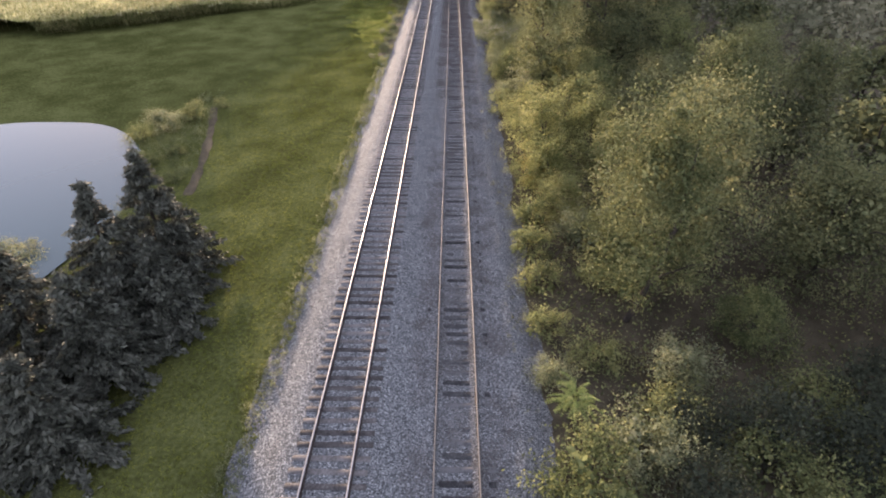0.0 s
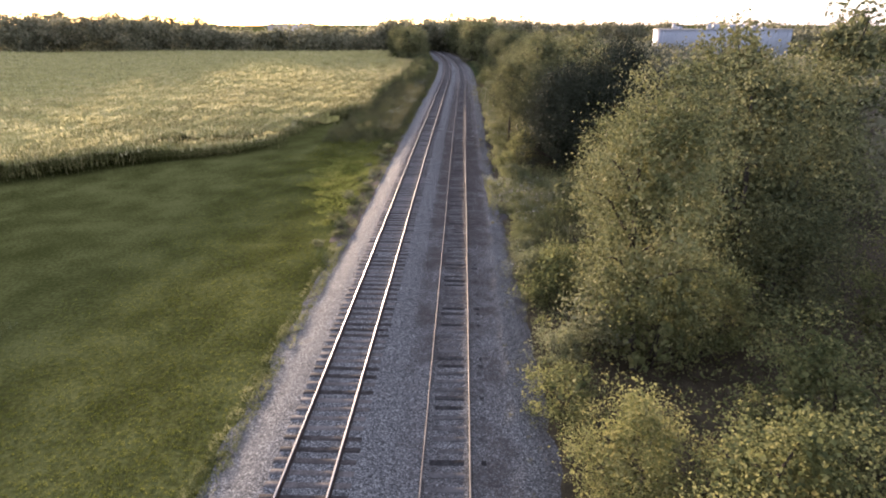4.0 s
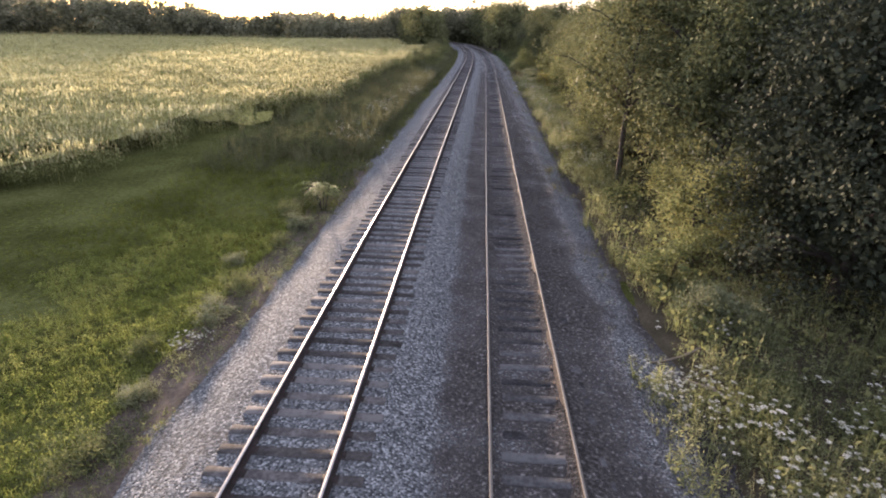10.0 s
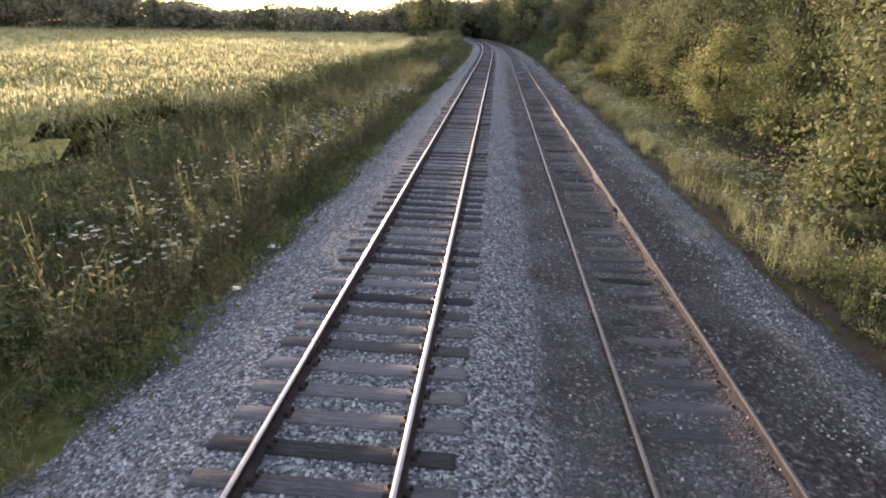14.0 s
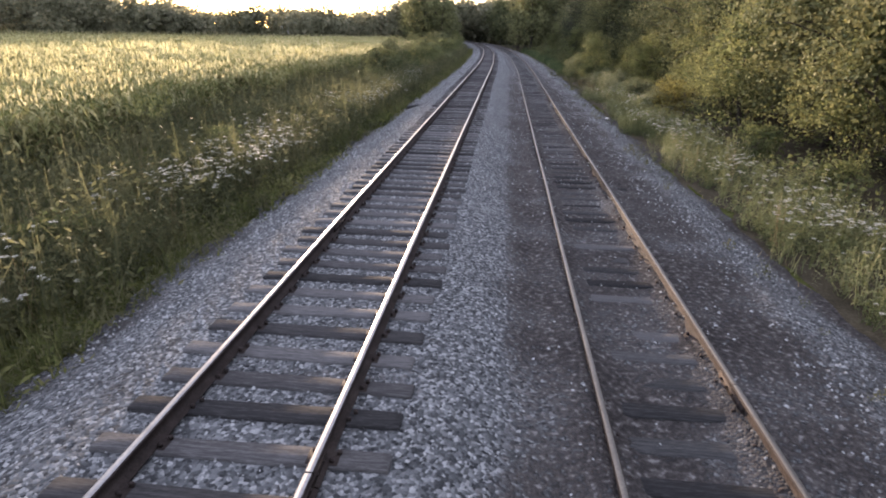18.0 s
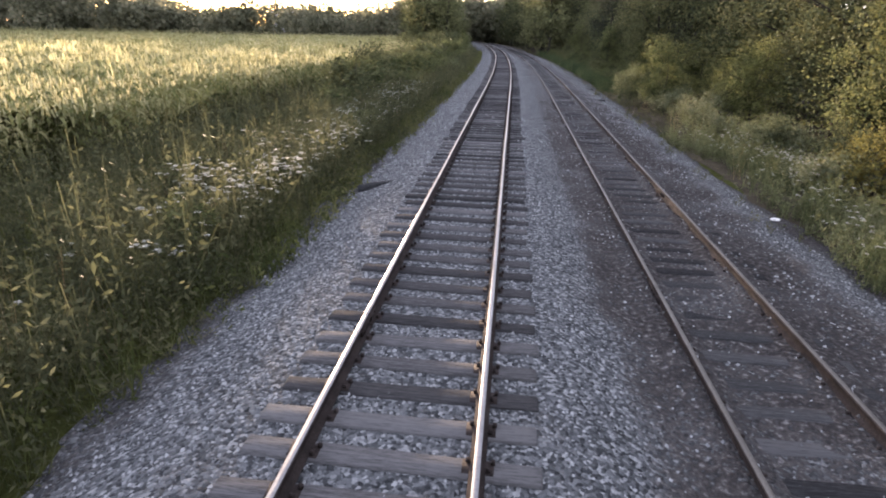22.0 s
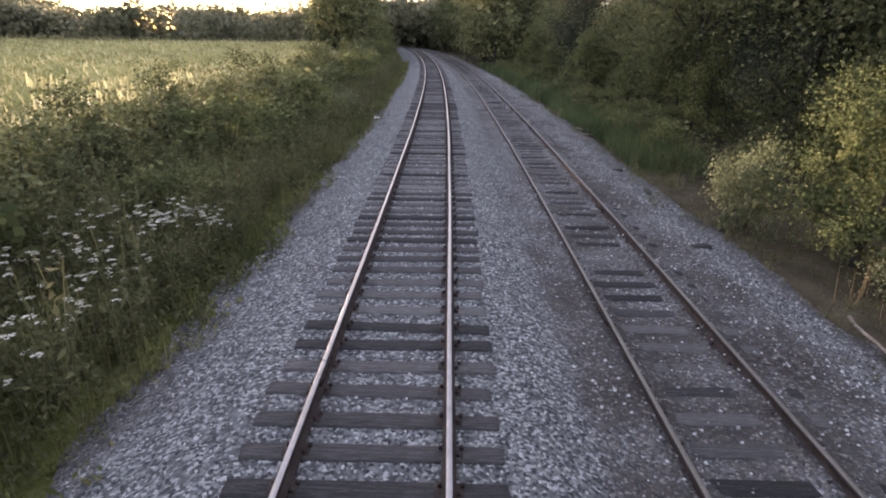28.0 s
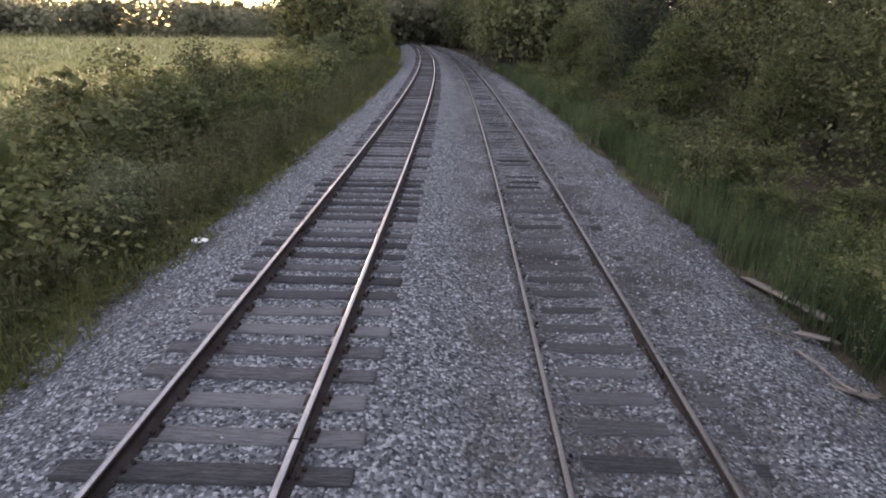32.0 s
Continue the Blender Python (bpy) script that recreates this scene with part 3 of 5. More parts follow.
def track(name, label, shift, z, spacing, head, tie_one, tie_all, seed, sink):
    """One railway track: lengths of rail, bars over the joints, ties, plates and spikes."""
    rng = np.random.default_rng(seed)
    top = thing(name, label, "railway track", "railway tracks")
    for side in (-0.7525, 0.7525):
        start = -14 + (6 if side > 0 else 0) + 2.2 * shift
        for k in range(29):
            y0 = start + 12.0 * k
            child("rail", rail_mesh(side, y0, y0 + 11.985, z, shift, head), top)
            if 84 < y0 < 236:
                yj = y0 + 11.99
                off = side + (float(apart_by(yj)) if shift else 0)
                d = float(centre(yj)[1])
                m = Matrix.Translation(spot(off, yj, z)) @ Matrix.Rotation(-math.atan(d), 4, 'Z')
                for s in (-1, 1):
                    bar = child("joint_bar", BAR, top, "bolted rusty joint bar")
                    bar.matrix_basis = m @ Matrix.Translation((s * 0.025, 0, 0))
                    for yb in (-0.24, -0.08, 0.08, 0.24):
                        child("bolt", BOLT, bar).location = (s * 0.012, yb, 0.077)
    shapes = [tie_shape(rng) for _ in range(7)]
    meshes = [raw("tie", v, f, tie_one) for v, f in shapes]
    rest, plates, spikes = [], [], []
    y, count = -15.0, 0
    pv, pf = box(-0.135, 0.135, -0.085, 0.085, -0.004, 0.011)
    sv, sf = box(-0.018, 0.018, -0.013, 0.013, 0.0, 0.04)
    while y < 325:
        y += spacing + rng.normal() * 0.018
        off = (float(apart_by(y)) if shift else 0) + rng.normal() * 0.025
        d = float(centre(y)[1])
        turn = -math.atan(d) + rng.normal() * 0.012
        zt = z - sink * max(0, rng.normal() * 0.5 + 0.7) + rng.normal() * 0.004
        q = spot(off, y, zt)
        k = int(rng.integers(7))
        if 97 < y < 245 and count < 300:
            count += 1
            ob = child("tie", meshes[k], top)
            ob.matrix_basis = Matrix.Translation(q) @ Matrix.Rotation(turn, 4, 'Z')
        else:
            rest.append(many(*shapes[k], q[None], np.array([turn]), np.ones(1)))
        if 60 < y < 255:
            for side in (-0.7525, 0.7525):
                p = spot(side + (float(apart_by(y)) if shift else 0), y, z - 0.006)
                plates.append(many(pv, pf, p[None], np.array([turn]), np.ones(1)))
                if y > 95:
                    for sx, sy in ((-0.088, 0.05), (0.088, -0.05), (0.125, 0.05)):
                        e = spot(side + sx + (float(apart_by(y)) if shift else 0), y + sy, z + 0.006)
                        spikes.append(many(sv, sf, e[None], np.array([turn]), np.ones(1)))
    v, f = join(*rest)
    child("ties_far_along", raw("ties_far_along", v, f, tie_all), top, kind="stuff")
    v, f = join(*plates)
    child("plate_hardware", raw("plate_hardware", v, f, M_RUST), top, "rusty steel plates under the rails", kind="stuff")
    v, f = join(*spikes)
    child("spike_hardware", raw("spike_hardware", v, f, M_RUST), top, "rusty spikes holding the rails", kind="stuff")
    return top


track("railway_track", "main railway track with polished steel rails on grey timber ties", 0, 0.0, 0.50, M_POLISHED, M_TIE, M_TIE_ALL, 3, 0.0)
track("railway_track", "rusty siding track with dull rails and dirt-covered dark ties", 1, SIDING_DROP, 0.54, M_DULL, M_TIE_OLD, M_TIE_OLD_ALL, 4, 0.015)

# loose ballast stones
rng = np.random.default_rng(11)
n = 125000
y = 103 + 125 * rng.random(n) ** 1.1
u = rng.uniform(-3.3, 7.3, n)
on_siding = np.abs(u - apart_by(y)) < 1.5
dirty = np.abs(u - apart_by(y) + 0.1) < 1.75 + 0.4 * wave(u, y, 1.7)
keep = ~((on_siding | dirty) & (rng.random(n) < np.interp(y, [100, 128, 142, 160], [0.9, 0.86, 0.72, 0.55])))
y, u = y[keep], u[keep]
n = len(y)
z = ballast_z(u, y) + rng.uniform(-0.012, 0.012, n)
sv = np.array([(-0.5, -0.35, -0.2), (0.45, -0.45, -0.15), (0.5, 0.4, -0.2), (-0.4, 0.5, -0.15), (-0.2, -0.15, 0.38), (0.25, 0.1, 0.42)])
sf = np.array([(0, 1, 4), (1, 5, 4), (1, 2, 5), (2, 3, 5), (3, 4, 5), (3, 0, 4)])
size = rng.uniform(0.02, 0.047, n)[:, None] * rng.uniform(0.7, 1.3, (n, 3))
v, f = many(sv, sf, spot(u, y, z), rng.uniform(0, 6.28, n), size)
thing("ballast_stones", "loose angular pale grey ballast stones on the bed", "gravel", kind="stuff", data=raw("ballast_stones", v, f, M_STONE))


# ---- trees and bushes ----
def crown_places(rng, h, r, low, clumps, leaves, squash=1.0, gauss=0.15):
    """Clump centres in an uneven crown, and the leaf places round them."""
    d = unit(rng.normal(size=(clumps, 3)))
    rad = rng.uniform(0.45, 1.0, clumps) ** 0.6 * (1 + 0.22 * np.sin(d[:, 0] * 5 + rng.uniform(0, 6)) * np.sin(d[:, 2] * 4 + d[:, 1] * 3))
    mid, half = h * (1 + low) / 2, h * (1 - low) / 2
    taper = 1 - 0.25 * d[:, 2]
    c = np.stack([d[:, 0] * rad * r * taper, d[:, 1] * rad * r * taper, mid + d[:, 2] * rad * half * squash], -1)
    size = r * rng.uniform(0.6, 1.4, clumps) * gauss
    k = rng.integers(clumps, size=leaves)
    p = c[k] + rng.normal(size=(leaves, 3)) * size[k][:, None] * [1, 1, 0.75]
    p[:, 2] = np.maximum(p[:, 2], 0.05)
    return c, p


def make_tree(name, label, category, seed, h, r, low, clumps, leaves, leaf, mat, trunk=0.16, limbs=6, group=""):
    rng = np.random.default_rng(seed)
    top = thing(name, label, category, group)
    t = np.linspace(0, 1, 7)
    lean = rng.normal(size=2) * 0.05 * h
    bend = rng.normal(size=2) * 0.03 * h
    line = np.stack([lean[0] * t + bend[0] * np.sin(t * 3), lean[1] * t + bend[1] * np.sin(t * 3), t * h * 0.86], -1)
    child("trunk", raw("trunk", *tube(line, trunk * (1 - 0.85 * t) + 0.012, 8), M_BARK, smooth=True), top)
    c, p = crown_places(rng, h, r, low, clumps, leaves)
    far = np.argsort(-np.linalg.norm(c[:, :2], axis=1))[: limbs * 2 : 2]
    for k in far:
        s = np.clip(c[k, 2] / (h * 0.86) - 0.22, 0.12, 0.8)
        a = np.array([np.interp(s, t, line[:, q]) for q in range(3)])
        w = np.linspace(0, 1, 5)[:, None]
        limb = a + (c[k] - a) * w + np.array([0, 0, 0.12 * h]) * np.sin(w * 3.14) * 0.4 + rng.normal(size=(5, 3)) * 0.05
        limb[0] = a
        child("limb", raw("limb", *tube(limb, trunk * np.array([0.5, 0.38, 0.27, 0.16, 0.06]), 5), M_BARK, smooth=True), top)
    heart = crown_places(rng, h * 0.94, r * 0.62, low + 0.03, clumps, leaves // 3)[1]
    child("crown", raw("crown", *join(leaf_cloud(p, leaf, rng, 0.15), leaf_cloud(heart, leaf * 1.5, rng, 0.1, 0.8)), mat), top)
    return top


def make_bush(name, label, seed, h, r, leaves, leaf, mat, stems=4, clumps=22, droop=0.1):
    rng = np.random.default_rng(seed)
    top = thing(name, label, "bush", "trackside bushes")
    c, p = crown_places(rng, h, r, 0.04, clumps, leaves, gauss=0.2)
    for k in range(stems):
        e = c[k] * [0.8, 0.8, 0.95]
        w = np.linspace(0, 1, 4)[:, None]
        line = np.array([rng.normal() * 0.08, rng.normal() * 0.08, 0]) * (1 - w) + e * w + rng.normal(size=(4, 3)) * 0.03 * w
        child("stem", raw("stem", *tube(line, [0.03, 0.022, 0.015, 0.006], 5), M_BARK, smooth=True), top)
    heart = crown_places(rng, h * 0.85, r * 0.7, 0.04, clumps, leaves // 12)[1]
    child("foliage", raw("foliage", *join(leaf_cloud(p, leaf, rng, droop), leaf_cloud(heart, leaf * 2.2, rng, 0.1, 0.8)), mat), top)
    return top


TREES = [
    make_tree("broadleaf_tree", "tall broadleaf tree with dense olive green crown in a thicket", "tree", 21, 9.5, 3.4, 0.12, 110, 14500, 0.135, M_LEAF, 0.17, 6, "trackside trees"),
    make_tree("broadleaf_tree", "slender cottonwood with glittering yellow green leaves in a thicket", "tree", 22, 10.0, 2.7, 0.15, 110, 20000, 0.104, M_COTTON, 0.14, 6, "trackside trees"),
    make_tree("broadleaf_tree", "spreading broadleaf tree with dark green crown over undergrowth", "tree", 23, 8.0, 3.6, 0.08, 110, 14500, 0.135, M_LEAF, 0.16, 6, "trackside trees"),
    make_tree("young_tree", "young yellow green tree at the edge of the thicket", "tree", 24, 5.6, 2.3, 0.05, 72, 12000, 0.094, M_LEAF_Y, 0.09, 5, "trackside trees"),
    make_tree("young_tree", "young green tree crowding the track side", "tree", 25, 6.4, 2.2, 0.05, 72, 9000, 0.112, M_BUSH, 0.09, 5, "trackside trees"),
]
TALL_FAR = [
    make_tree("broadleaf_tree", "tall broadleaf tree deep in the wood with dull green crown", "tree", 26, 10.0, 3.8, 0.1, 70, 2600, 0.36, M_LEAF, 0.17, 4, "trees of the wood"),
    make_tree("broadleaf_tree", "tall dark green broadleaf tree deep in the wood", "tree", 27, 11.0, 3.6, 0.12, 70, 2600, 0.36, M_LEAF, 0.18, 4, "trees of the wood"),
]
BUSHES = [
    make_bush("bush", "rounded leafy green bush beside the ballast", 31, 2.4, 1.4, 3400, 0.10, M_BUSH),
    make_bush("bush", "pale olive green bush catching evening sun", 32, 2.0, 1.2, 4200, 0.08, M_OLIVE),
    make_bush("bush", "low tangled bush with fine leaves at the wood edge", 33, 1.5, 1.3, 2800, 0.085, M_BUSH),
    make_bush("bush", "upright shrub with grey green leaves", 34, 3.0, 1.3, 3400, 0.105, M_LEAF),
    make_bush("bush", "dense bush with deep shade put into its dark green leaves", 35, 2.3, 1.6, 4600, 0.09, M_LEAF_D),
]
DARK = [
    make_tree("broadleaf_tree", "tall dark-leaved broadleaf tree, thicket shade put into its colour", "tree", 61, 9.5, 3.6, 0.06, 110, 16500, 0.12, M_LEAF_D, 0.18, 6, "trackside trees"),
    make_tree("broadleaf_tree", "broad dark green tree with dense crown, thicket shade in its colour", "tree", 62, 8.5, 3.7, 0.05, 110, 16500, 0.12, M_LEAF_D, 0.18, 6, "trackside trees"),
]
USED = set()


def plant(ob, u, y, scale=1.0, turn=0.0, tall=1.0):
    """Sets a tree or bush on the ground u metres to the right of the main track: the first time itself, then copies."""
    q = spot(u, y)
    q[2] = float(ground_z(np.array(u), q[0], q[1])) - 0.05
    m = Matrix.Translation(q) @ Matrix.Rotation(turn, 4, 'Z')
    if ob not in USED:
        USED.add(ob)
        ob.matrix_basis = m
        made = ob
    else:
        made = copy_thing(ob, m)
    made.scale = (scale, scale, scale * tall)
    return made


rng = np.random.default_rng(77)
# the right side, as it stands along the first hundred metres: kind, offset, y, scale, height factor
STAND = (
    (5, 8.4, 19.4, 1.15, 1.0), (6, 10.4, 20.6, 1.2, 1.0), (7, 9.0, 16.0, 1.0, 1.0), (7, 11.8, 22.5, 1.2, 0.9), (6, 7.9, 24.2, 0.75, 0.9),
    (5, 8.0, 27.2, 0.7, 0.8), (7, 8.1, 30.4, 0.9, 1.0), (5, 8.0, 33.2, 0.85, 0.9), (7, 14.5, 20.5, 1.3, 0.9), (7, 17.5, 23.0, 1.4, 0.9),
    (1, 11.9, 28.2, 1.0, 1.06), (0, 14.6, 31.5, 1.0, 1.1), (1, 18.0, 37.5, 1.05, 1.0), (2, 21.5, 31.0, 0.9, 1.0), (3, 23.5, 24.0, 1.2, 1.0),
    (3, 9.7, 39.5, 0.85, 0.85), (3, 9.9, 44.0, 0.95, 1.0), (4, 12.3, 47.0, 0.95, 0.95), (3, 9.6, 49.5, 0.8, 0.9), (1, 11.8, 56.6, 1.12, 1.12), (0, 16.5, 45.0, 0.75, 0.9),
    (3, 13.8, 40.5, 0.9, 1.0), (2, 19.5, 50.0, 0.85, 0.9), (5, 8.3, 53.5, 1.0, 1.0), (6, 8.7, 56.5, 1.0, 1.1), (6, 10.6, 58.5, 1.4, 1.2), (5, 12.6, 57.0, 1.5, 1.3),
    (4, 15.0, 57.5, 0.85, 0.9), (0, 18.5, 59.0, 0.8, 0.9), (5, 9.4, 62.6, 1.15, 1.15), (6, 8.4, 65.0, 1.05, 1.0), (7, 9.8, 67.0, 1.0, 1.0), (6, 8.2, 69.0, 0.7, 0.9),
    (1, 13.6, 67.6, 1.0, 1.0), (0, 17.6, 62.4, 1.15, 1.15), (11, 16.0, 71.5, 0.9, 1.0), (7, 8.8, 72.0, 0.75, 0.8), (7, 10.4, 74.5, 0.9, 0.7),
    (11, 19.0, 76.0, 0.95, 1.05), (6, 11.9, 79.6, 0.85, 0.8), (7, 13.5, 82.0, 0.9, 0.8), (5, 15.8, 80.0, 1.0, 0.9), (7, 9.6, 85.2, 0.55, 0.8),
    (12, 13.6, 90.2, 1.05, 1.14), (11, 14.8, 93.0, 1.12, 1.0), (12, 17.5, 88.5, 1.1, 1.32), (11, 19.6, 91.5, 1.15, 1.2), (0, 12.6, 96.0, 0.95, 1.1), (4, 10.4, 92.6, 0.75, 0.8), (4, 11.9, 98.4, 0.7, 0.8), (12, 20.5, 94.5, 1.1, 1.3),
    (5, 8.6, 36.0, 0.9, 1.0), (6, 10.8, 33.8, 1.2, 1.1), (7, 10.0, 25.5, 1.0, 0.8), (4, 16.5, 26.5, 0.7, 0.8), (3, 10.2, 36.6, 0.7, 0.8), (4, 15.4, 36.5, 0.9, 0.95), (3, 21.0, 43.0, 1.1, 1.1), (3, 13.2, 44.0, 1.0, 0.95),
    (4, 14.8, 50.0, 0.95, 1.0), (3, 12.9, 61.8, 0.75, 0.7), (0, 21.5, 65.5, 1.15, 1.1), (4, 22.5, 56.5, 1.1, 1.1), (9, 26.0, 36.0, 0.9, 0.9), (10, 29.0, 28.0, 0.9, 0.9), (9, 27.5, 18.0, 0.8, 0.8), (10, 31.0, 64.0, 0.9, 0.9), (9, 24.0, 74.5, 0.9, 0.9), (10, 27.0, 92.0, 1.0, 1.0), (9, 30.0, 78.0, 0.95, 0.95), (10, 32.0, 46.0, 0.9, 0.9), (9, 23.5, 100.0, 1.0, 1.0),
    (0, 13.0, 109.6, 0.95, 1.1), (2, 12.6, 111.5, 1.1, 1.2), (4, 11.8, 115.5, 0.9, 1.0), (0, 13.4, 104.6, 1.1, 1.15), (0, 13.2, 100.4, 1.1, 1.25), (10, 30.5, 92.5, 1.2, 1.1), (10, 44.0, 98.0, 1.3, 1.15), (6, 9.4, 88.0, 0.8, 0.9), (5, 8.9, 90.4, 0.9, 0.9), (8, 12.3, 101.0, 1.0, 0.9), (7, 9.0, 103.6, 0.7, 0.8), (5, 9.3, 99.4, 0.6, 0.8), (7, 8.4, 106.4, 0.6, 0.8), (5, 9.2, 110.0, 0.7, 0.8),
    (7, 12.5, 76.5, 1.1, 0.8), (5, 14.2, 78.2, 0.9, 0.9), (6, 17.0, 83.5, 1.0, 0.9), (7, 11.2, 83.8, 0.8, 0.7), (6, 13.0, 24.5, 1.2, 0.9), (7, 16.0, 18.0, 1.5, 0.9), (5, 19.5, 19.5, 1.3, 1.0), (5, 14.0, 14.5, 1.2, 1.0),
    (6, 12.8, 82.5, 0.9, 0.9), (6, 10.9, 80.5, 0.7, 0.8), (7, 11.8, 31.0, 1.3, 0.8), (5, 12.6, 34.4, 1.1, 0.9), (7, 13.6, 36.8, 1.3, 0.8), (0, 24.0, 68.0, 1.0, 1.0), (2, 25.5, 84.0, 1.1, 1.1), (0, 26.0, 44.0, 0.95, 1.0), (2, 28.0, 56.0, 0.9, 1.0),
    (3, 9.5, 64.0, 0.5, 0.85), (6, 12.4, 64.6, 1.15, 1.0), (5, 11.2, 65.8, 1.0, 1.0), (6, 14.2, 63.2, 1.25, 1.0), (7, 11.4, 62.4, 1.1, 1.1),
    # Dark bushes: the shade under the tall tree is put into their leaves.
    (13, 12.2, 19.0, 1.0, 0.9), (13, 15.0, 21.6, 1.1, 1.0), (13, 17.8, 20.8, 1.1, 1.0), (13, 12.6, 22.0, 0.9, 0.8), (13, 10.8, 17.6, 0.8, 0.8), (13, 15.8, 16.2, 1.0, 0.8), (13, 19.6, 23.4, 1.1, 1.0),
)
for k, u, y, s, tall in STAND:
    kind = {5: BUSHES[0], 6: BUSHES[1], 7: BUSHES[2], 8: BUSHES[3], 9: TALL_FAR[0], 10: TALL_FAR[1], 11: DARK[0], 12: DARK[1], 13: BUSHES[4]}.get(k) or TREES[k]
    plant(kind, u, y, s, u * 7.3 + y, tall)
clear_trunk = make_tree("broadleaf_tree", "tall tree with a bare dark trunk standing above low bushes", "tree", 30, 10.5, 3.4, 0.33, 90, 12000, 0.128, M_LEAF, 0.15, 7, "trackside trees")
plant(clear_trunk, 10.0, 102.6, 1.0, 0.5)
plant(clear_trunk, 13.6, 190.0, 1.1, 2.5)
plant(clear_trunk, 14.2, 182.0, 1.15, 4.1)
# further on: a weedy margin, then low bushes, young trees and tall trees
y = 100.0
while y < 236:
    if rng.random() < 0.6 and not 163 < y < 183:
        plant(BUSHES[int(rng.integers(4))], rng.uniform(10.0, 11.8), y, rng.uniform(0.45, 0.85), rng.uniform(0, 6.28), rng.uniform(0.8, 1.1))
    y += rng.uniform(2.0, 3.4)
y = 112.0
while y < 250:
    plant(TREES[3 + int(rng.integers(2))], rng.uniform(12.6, 15.4), y, rng.uniform(0.6, 1.1), rng.uniform(0, 6.28))
    y += rng.uniform(4.6, 8.0)
for row, (a, b) in enumerate(((14.4, 17), (19.5, 25))):
    y = 102.0 + row * 2
    while y < 285:
        plant(((TREES[:1] + TREES[2:3] + (DARK[:1] if y > 176 else TREES[1:2])) if row == 0 else TALL_FAR)[int(rng.integers(3 - row))], rng.uniform(a, b), y, rng.uniform(0.9, 1.15), rng.uniform(0, 6.28), rng.uniform(0.95, 1.15))
        y += rng.uniform(5.2, 7.2) + row * 1.2
# the wood that closes the view where the line bends away
y = 244.0
while y < 330:
    plant(TALL_FAR[int(rng.integers(2))], rng.uniform(-11, -8.5), y, rng.uniform(0.9, 1.15), rng.uniform(0, 6.28))
    plant(TREES[3 + int(rng.integers(2))], rng.uniform(-7.5, -6), y + 2, rng.uniform(0.6, 0.9), rng.uniform(0, 6.28))
    plant(TALL_FAR[int(rng.integers(2))], rng.uniform(-13.5, -12) - 4 * (y > 275), y + 2.5, rng.uniform(1.0, 1.25), rng.uniform(0, 6.28))
    y += rng.uniform(6.0, 8.0)
for y in (240, 248, 256, 264, 273, 282, 291, 300, 310, 320, 331):
    plant(TALL_FAR[int(rng.integers(2))], rng.uniform(9, 12), y, rng.uniform(1.0, 1.25), rng.uniform(0, 6.28), 1.15)
    plant(TALL_FAR[int(rng.integers(2))], rng.uniform(13, 17), y + 4, rng.uniform(1.1, 1.3), rng.uniform(0, 6.28), 1.15)


def make_spruce(seed, h, r):
    """A spruce: trunk, and tier upon tier of drooping boughs with hanging needle sprays."""
    rng = np.random.default_rng(seed)
    top = thing("spruce_tree", "dark blue green spruce with drooping boughs on the lawn", "tree", "spruces by the pond")
    t = np.linspace(0, 1, 6)
    child("trunk", raw("trunk", *tube(np.stack([0 * t, 0 * t, t * h], -1), 0.15 * (1 - t) + 0.012, 7), M_BARK, smooth=True), top)
    places, out = [], []
    tiers = int(h / 0.28)
    for i in range(tiers):
        z = 0.25 + (h - 0.35) * i / tiers
        reach = 1.08 * r * (1 - (z / h)) ** 1.1 * rng.uniform(0.85, 1.1) + 0.08
        for k in range(max(5, int(11 * (1 - z / h)) + 4)):
            a = rng.uniform(0, 6.28)
            ln = reach * rng.uniform(0.75, 1.12)
            s = np.sqrt(rng.random(int(30 + ln * 34))) * ln
            d = np.array([math.cos(a), math.sin(a)])
            p = np.stack([d[0] * s, d[1] * s, z + 0.12 * s - 0.17 * s ** 1.5 / max(ln, 0.3) ** 0.5], -1) + rng.normal(size=(len(s), 3)) * [0.09, 0.09, 0.06]
            places.append(p)
            out.append(np.broadcast_to(np.array([d[0], d[1], -0.5]) * 1.1, p.shape))
    p, o = np.concatenate(places), np.concatenate(out)
    child("foliage", raw("foliage", *leaf_cloud(p, 0.27, rng, 0.2, 0.34, o), M_SPRUCE), top)
    return top


for sd, h, r, x, y in ((41, 7.4, 2.9, -11.6, 28.8), (42, 7.4, 2.9, -10.7, 31.6), (43, 6.4, 2.9, -14.6, 26.8), (44, 5.6, 2.6, -11.3, 25.4), (45, 4.6, 2.4, -14.0, 22.4), (46, 4.8, 2.1, -9.8, 28.6), (47, 4.9, 2.3, -11.4, 21.8)):
    s = make_spruce(sd, h, r)
    s.matrix_basis = Matrix.Translation((x, y, float(ground_z(np.array(x - float(centre(y)[0])), np.array(x), np.array(y)) - 0.05)))

# shrubs round the pond bank
for x, y, k, s in ((-18.2, 50.5, 1, 1.0), (-16.6, 53.0, 0, 0.7), (-19.5, 48.5, 2, 0.9), (-15.8, 46.0, 2, 0.55), (-17.3, 44.0, 0, 0.6), (-19.2, 30.0, 1, 1.3), (-17.8, 27.0, 0, 1.2), (-20.5, 33.5, 1, 0.9), (-14.6, 42.0, 2, 0.5), (-15.0, 56.0, 2, 0.5)):
    plant(BUSHES[k], x - float(centre(y)[0]), y, s, x * 3.1)
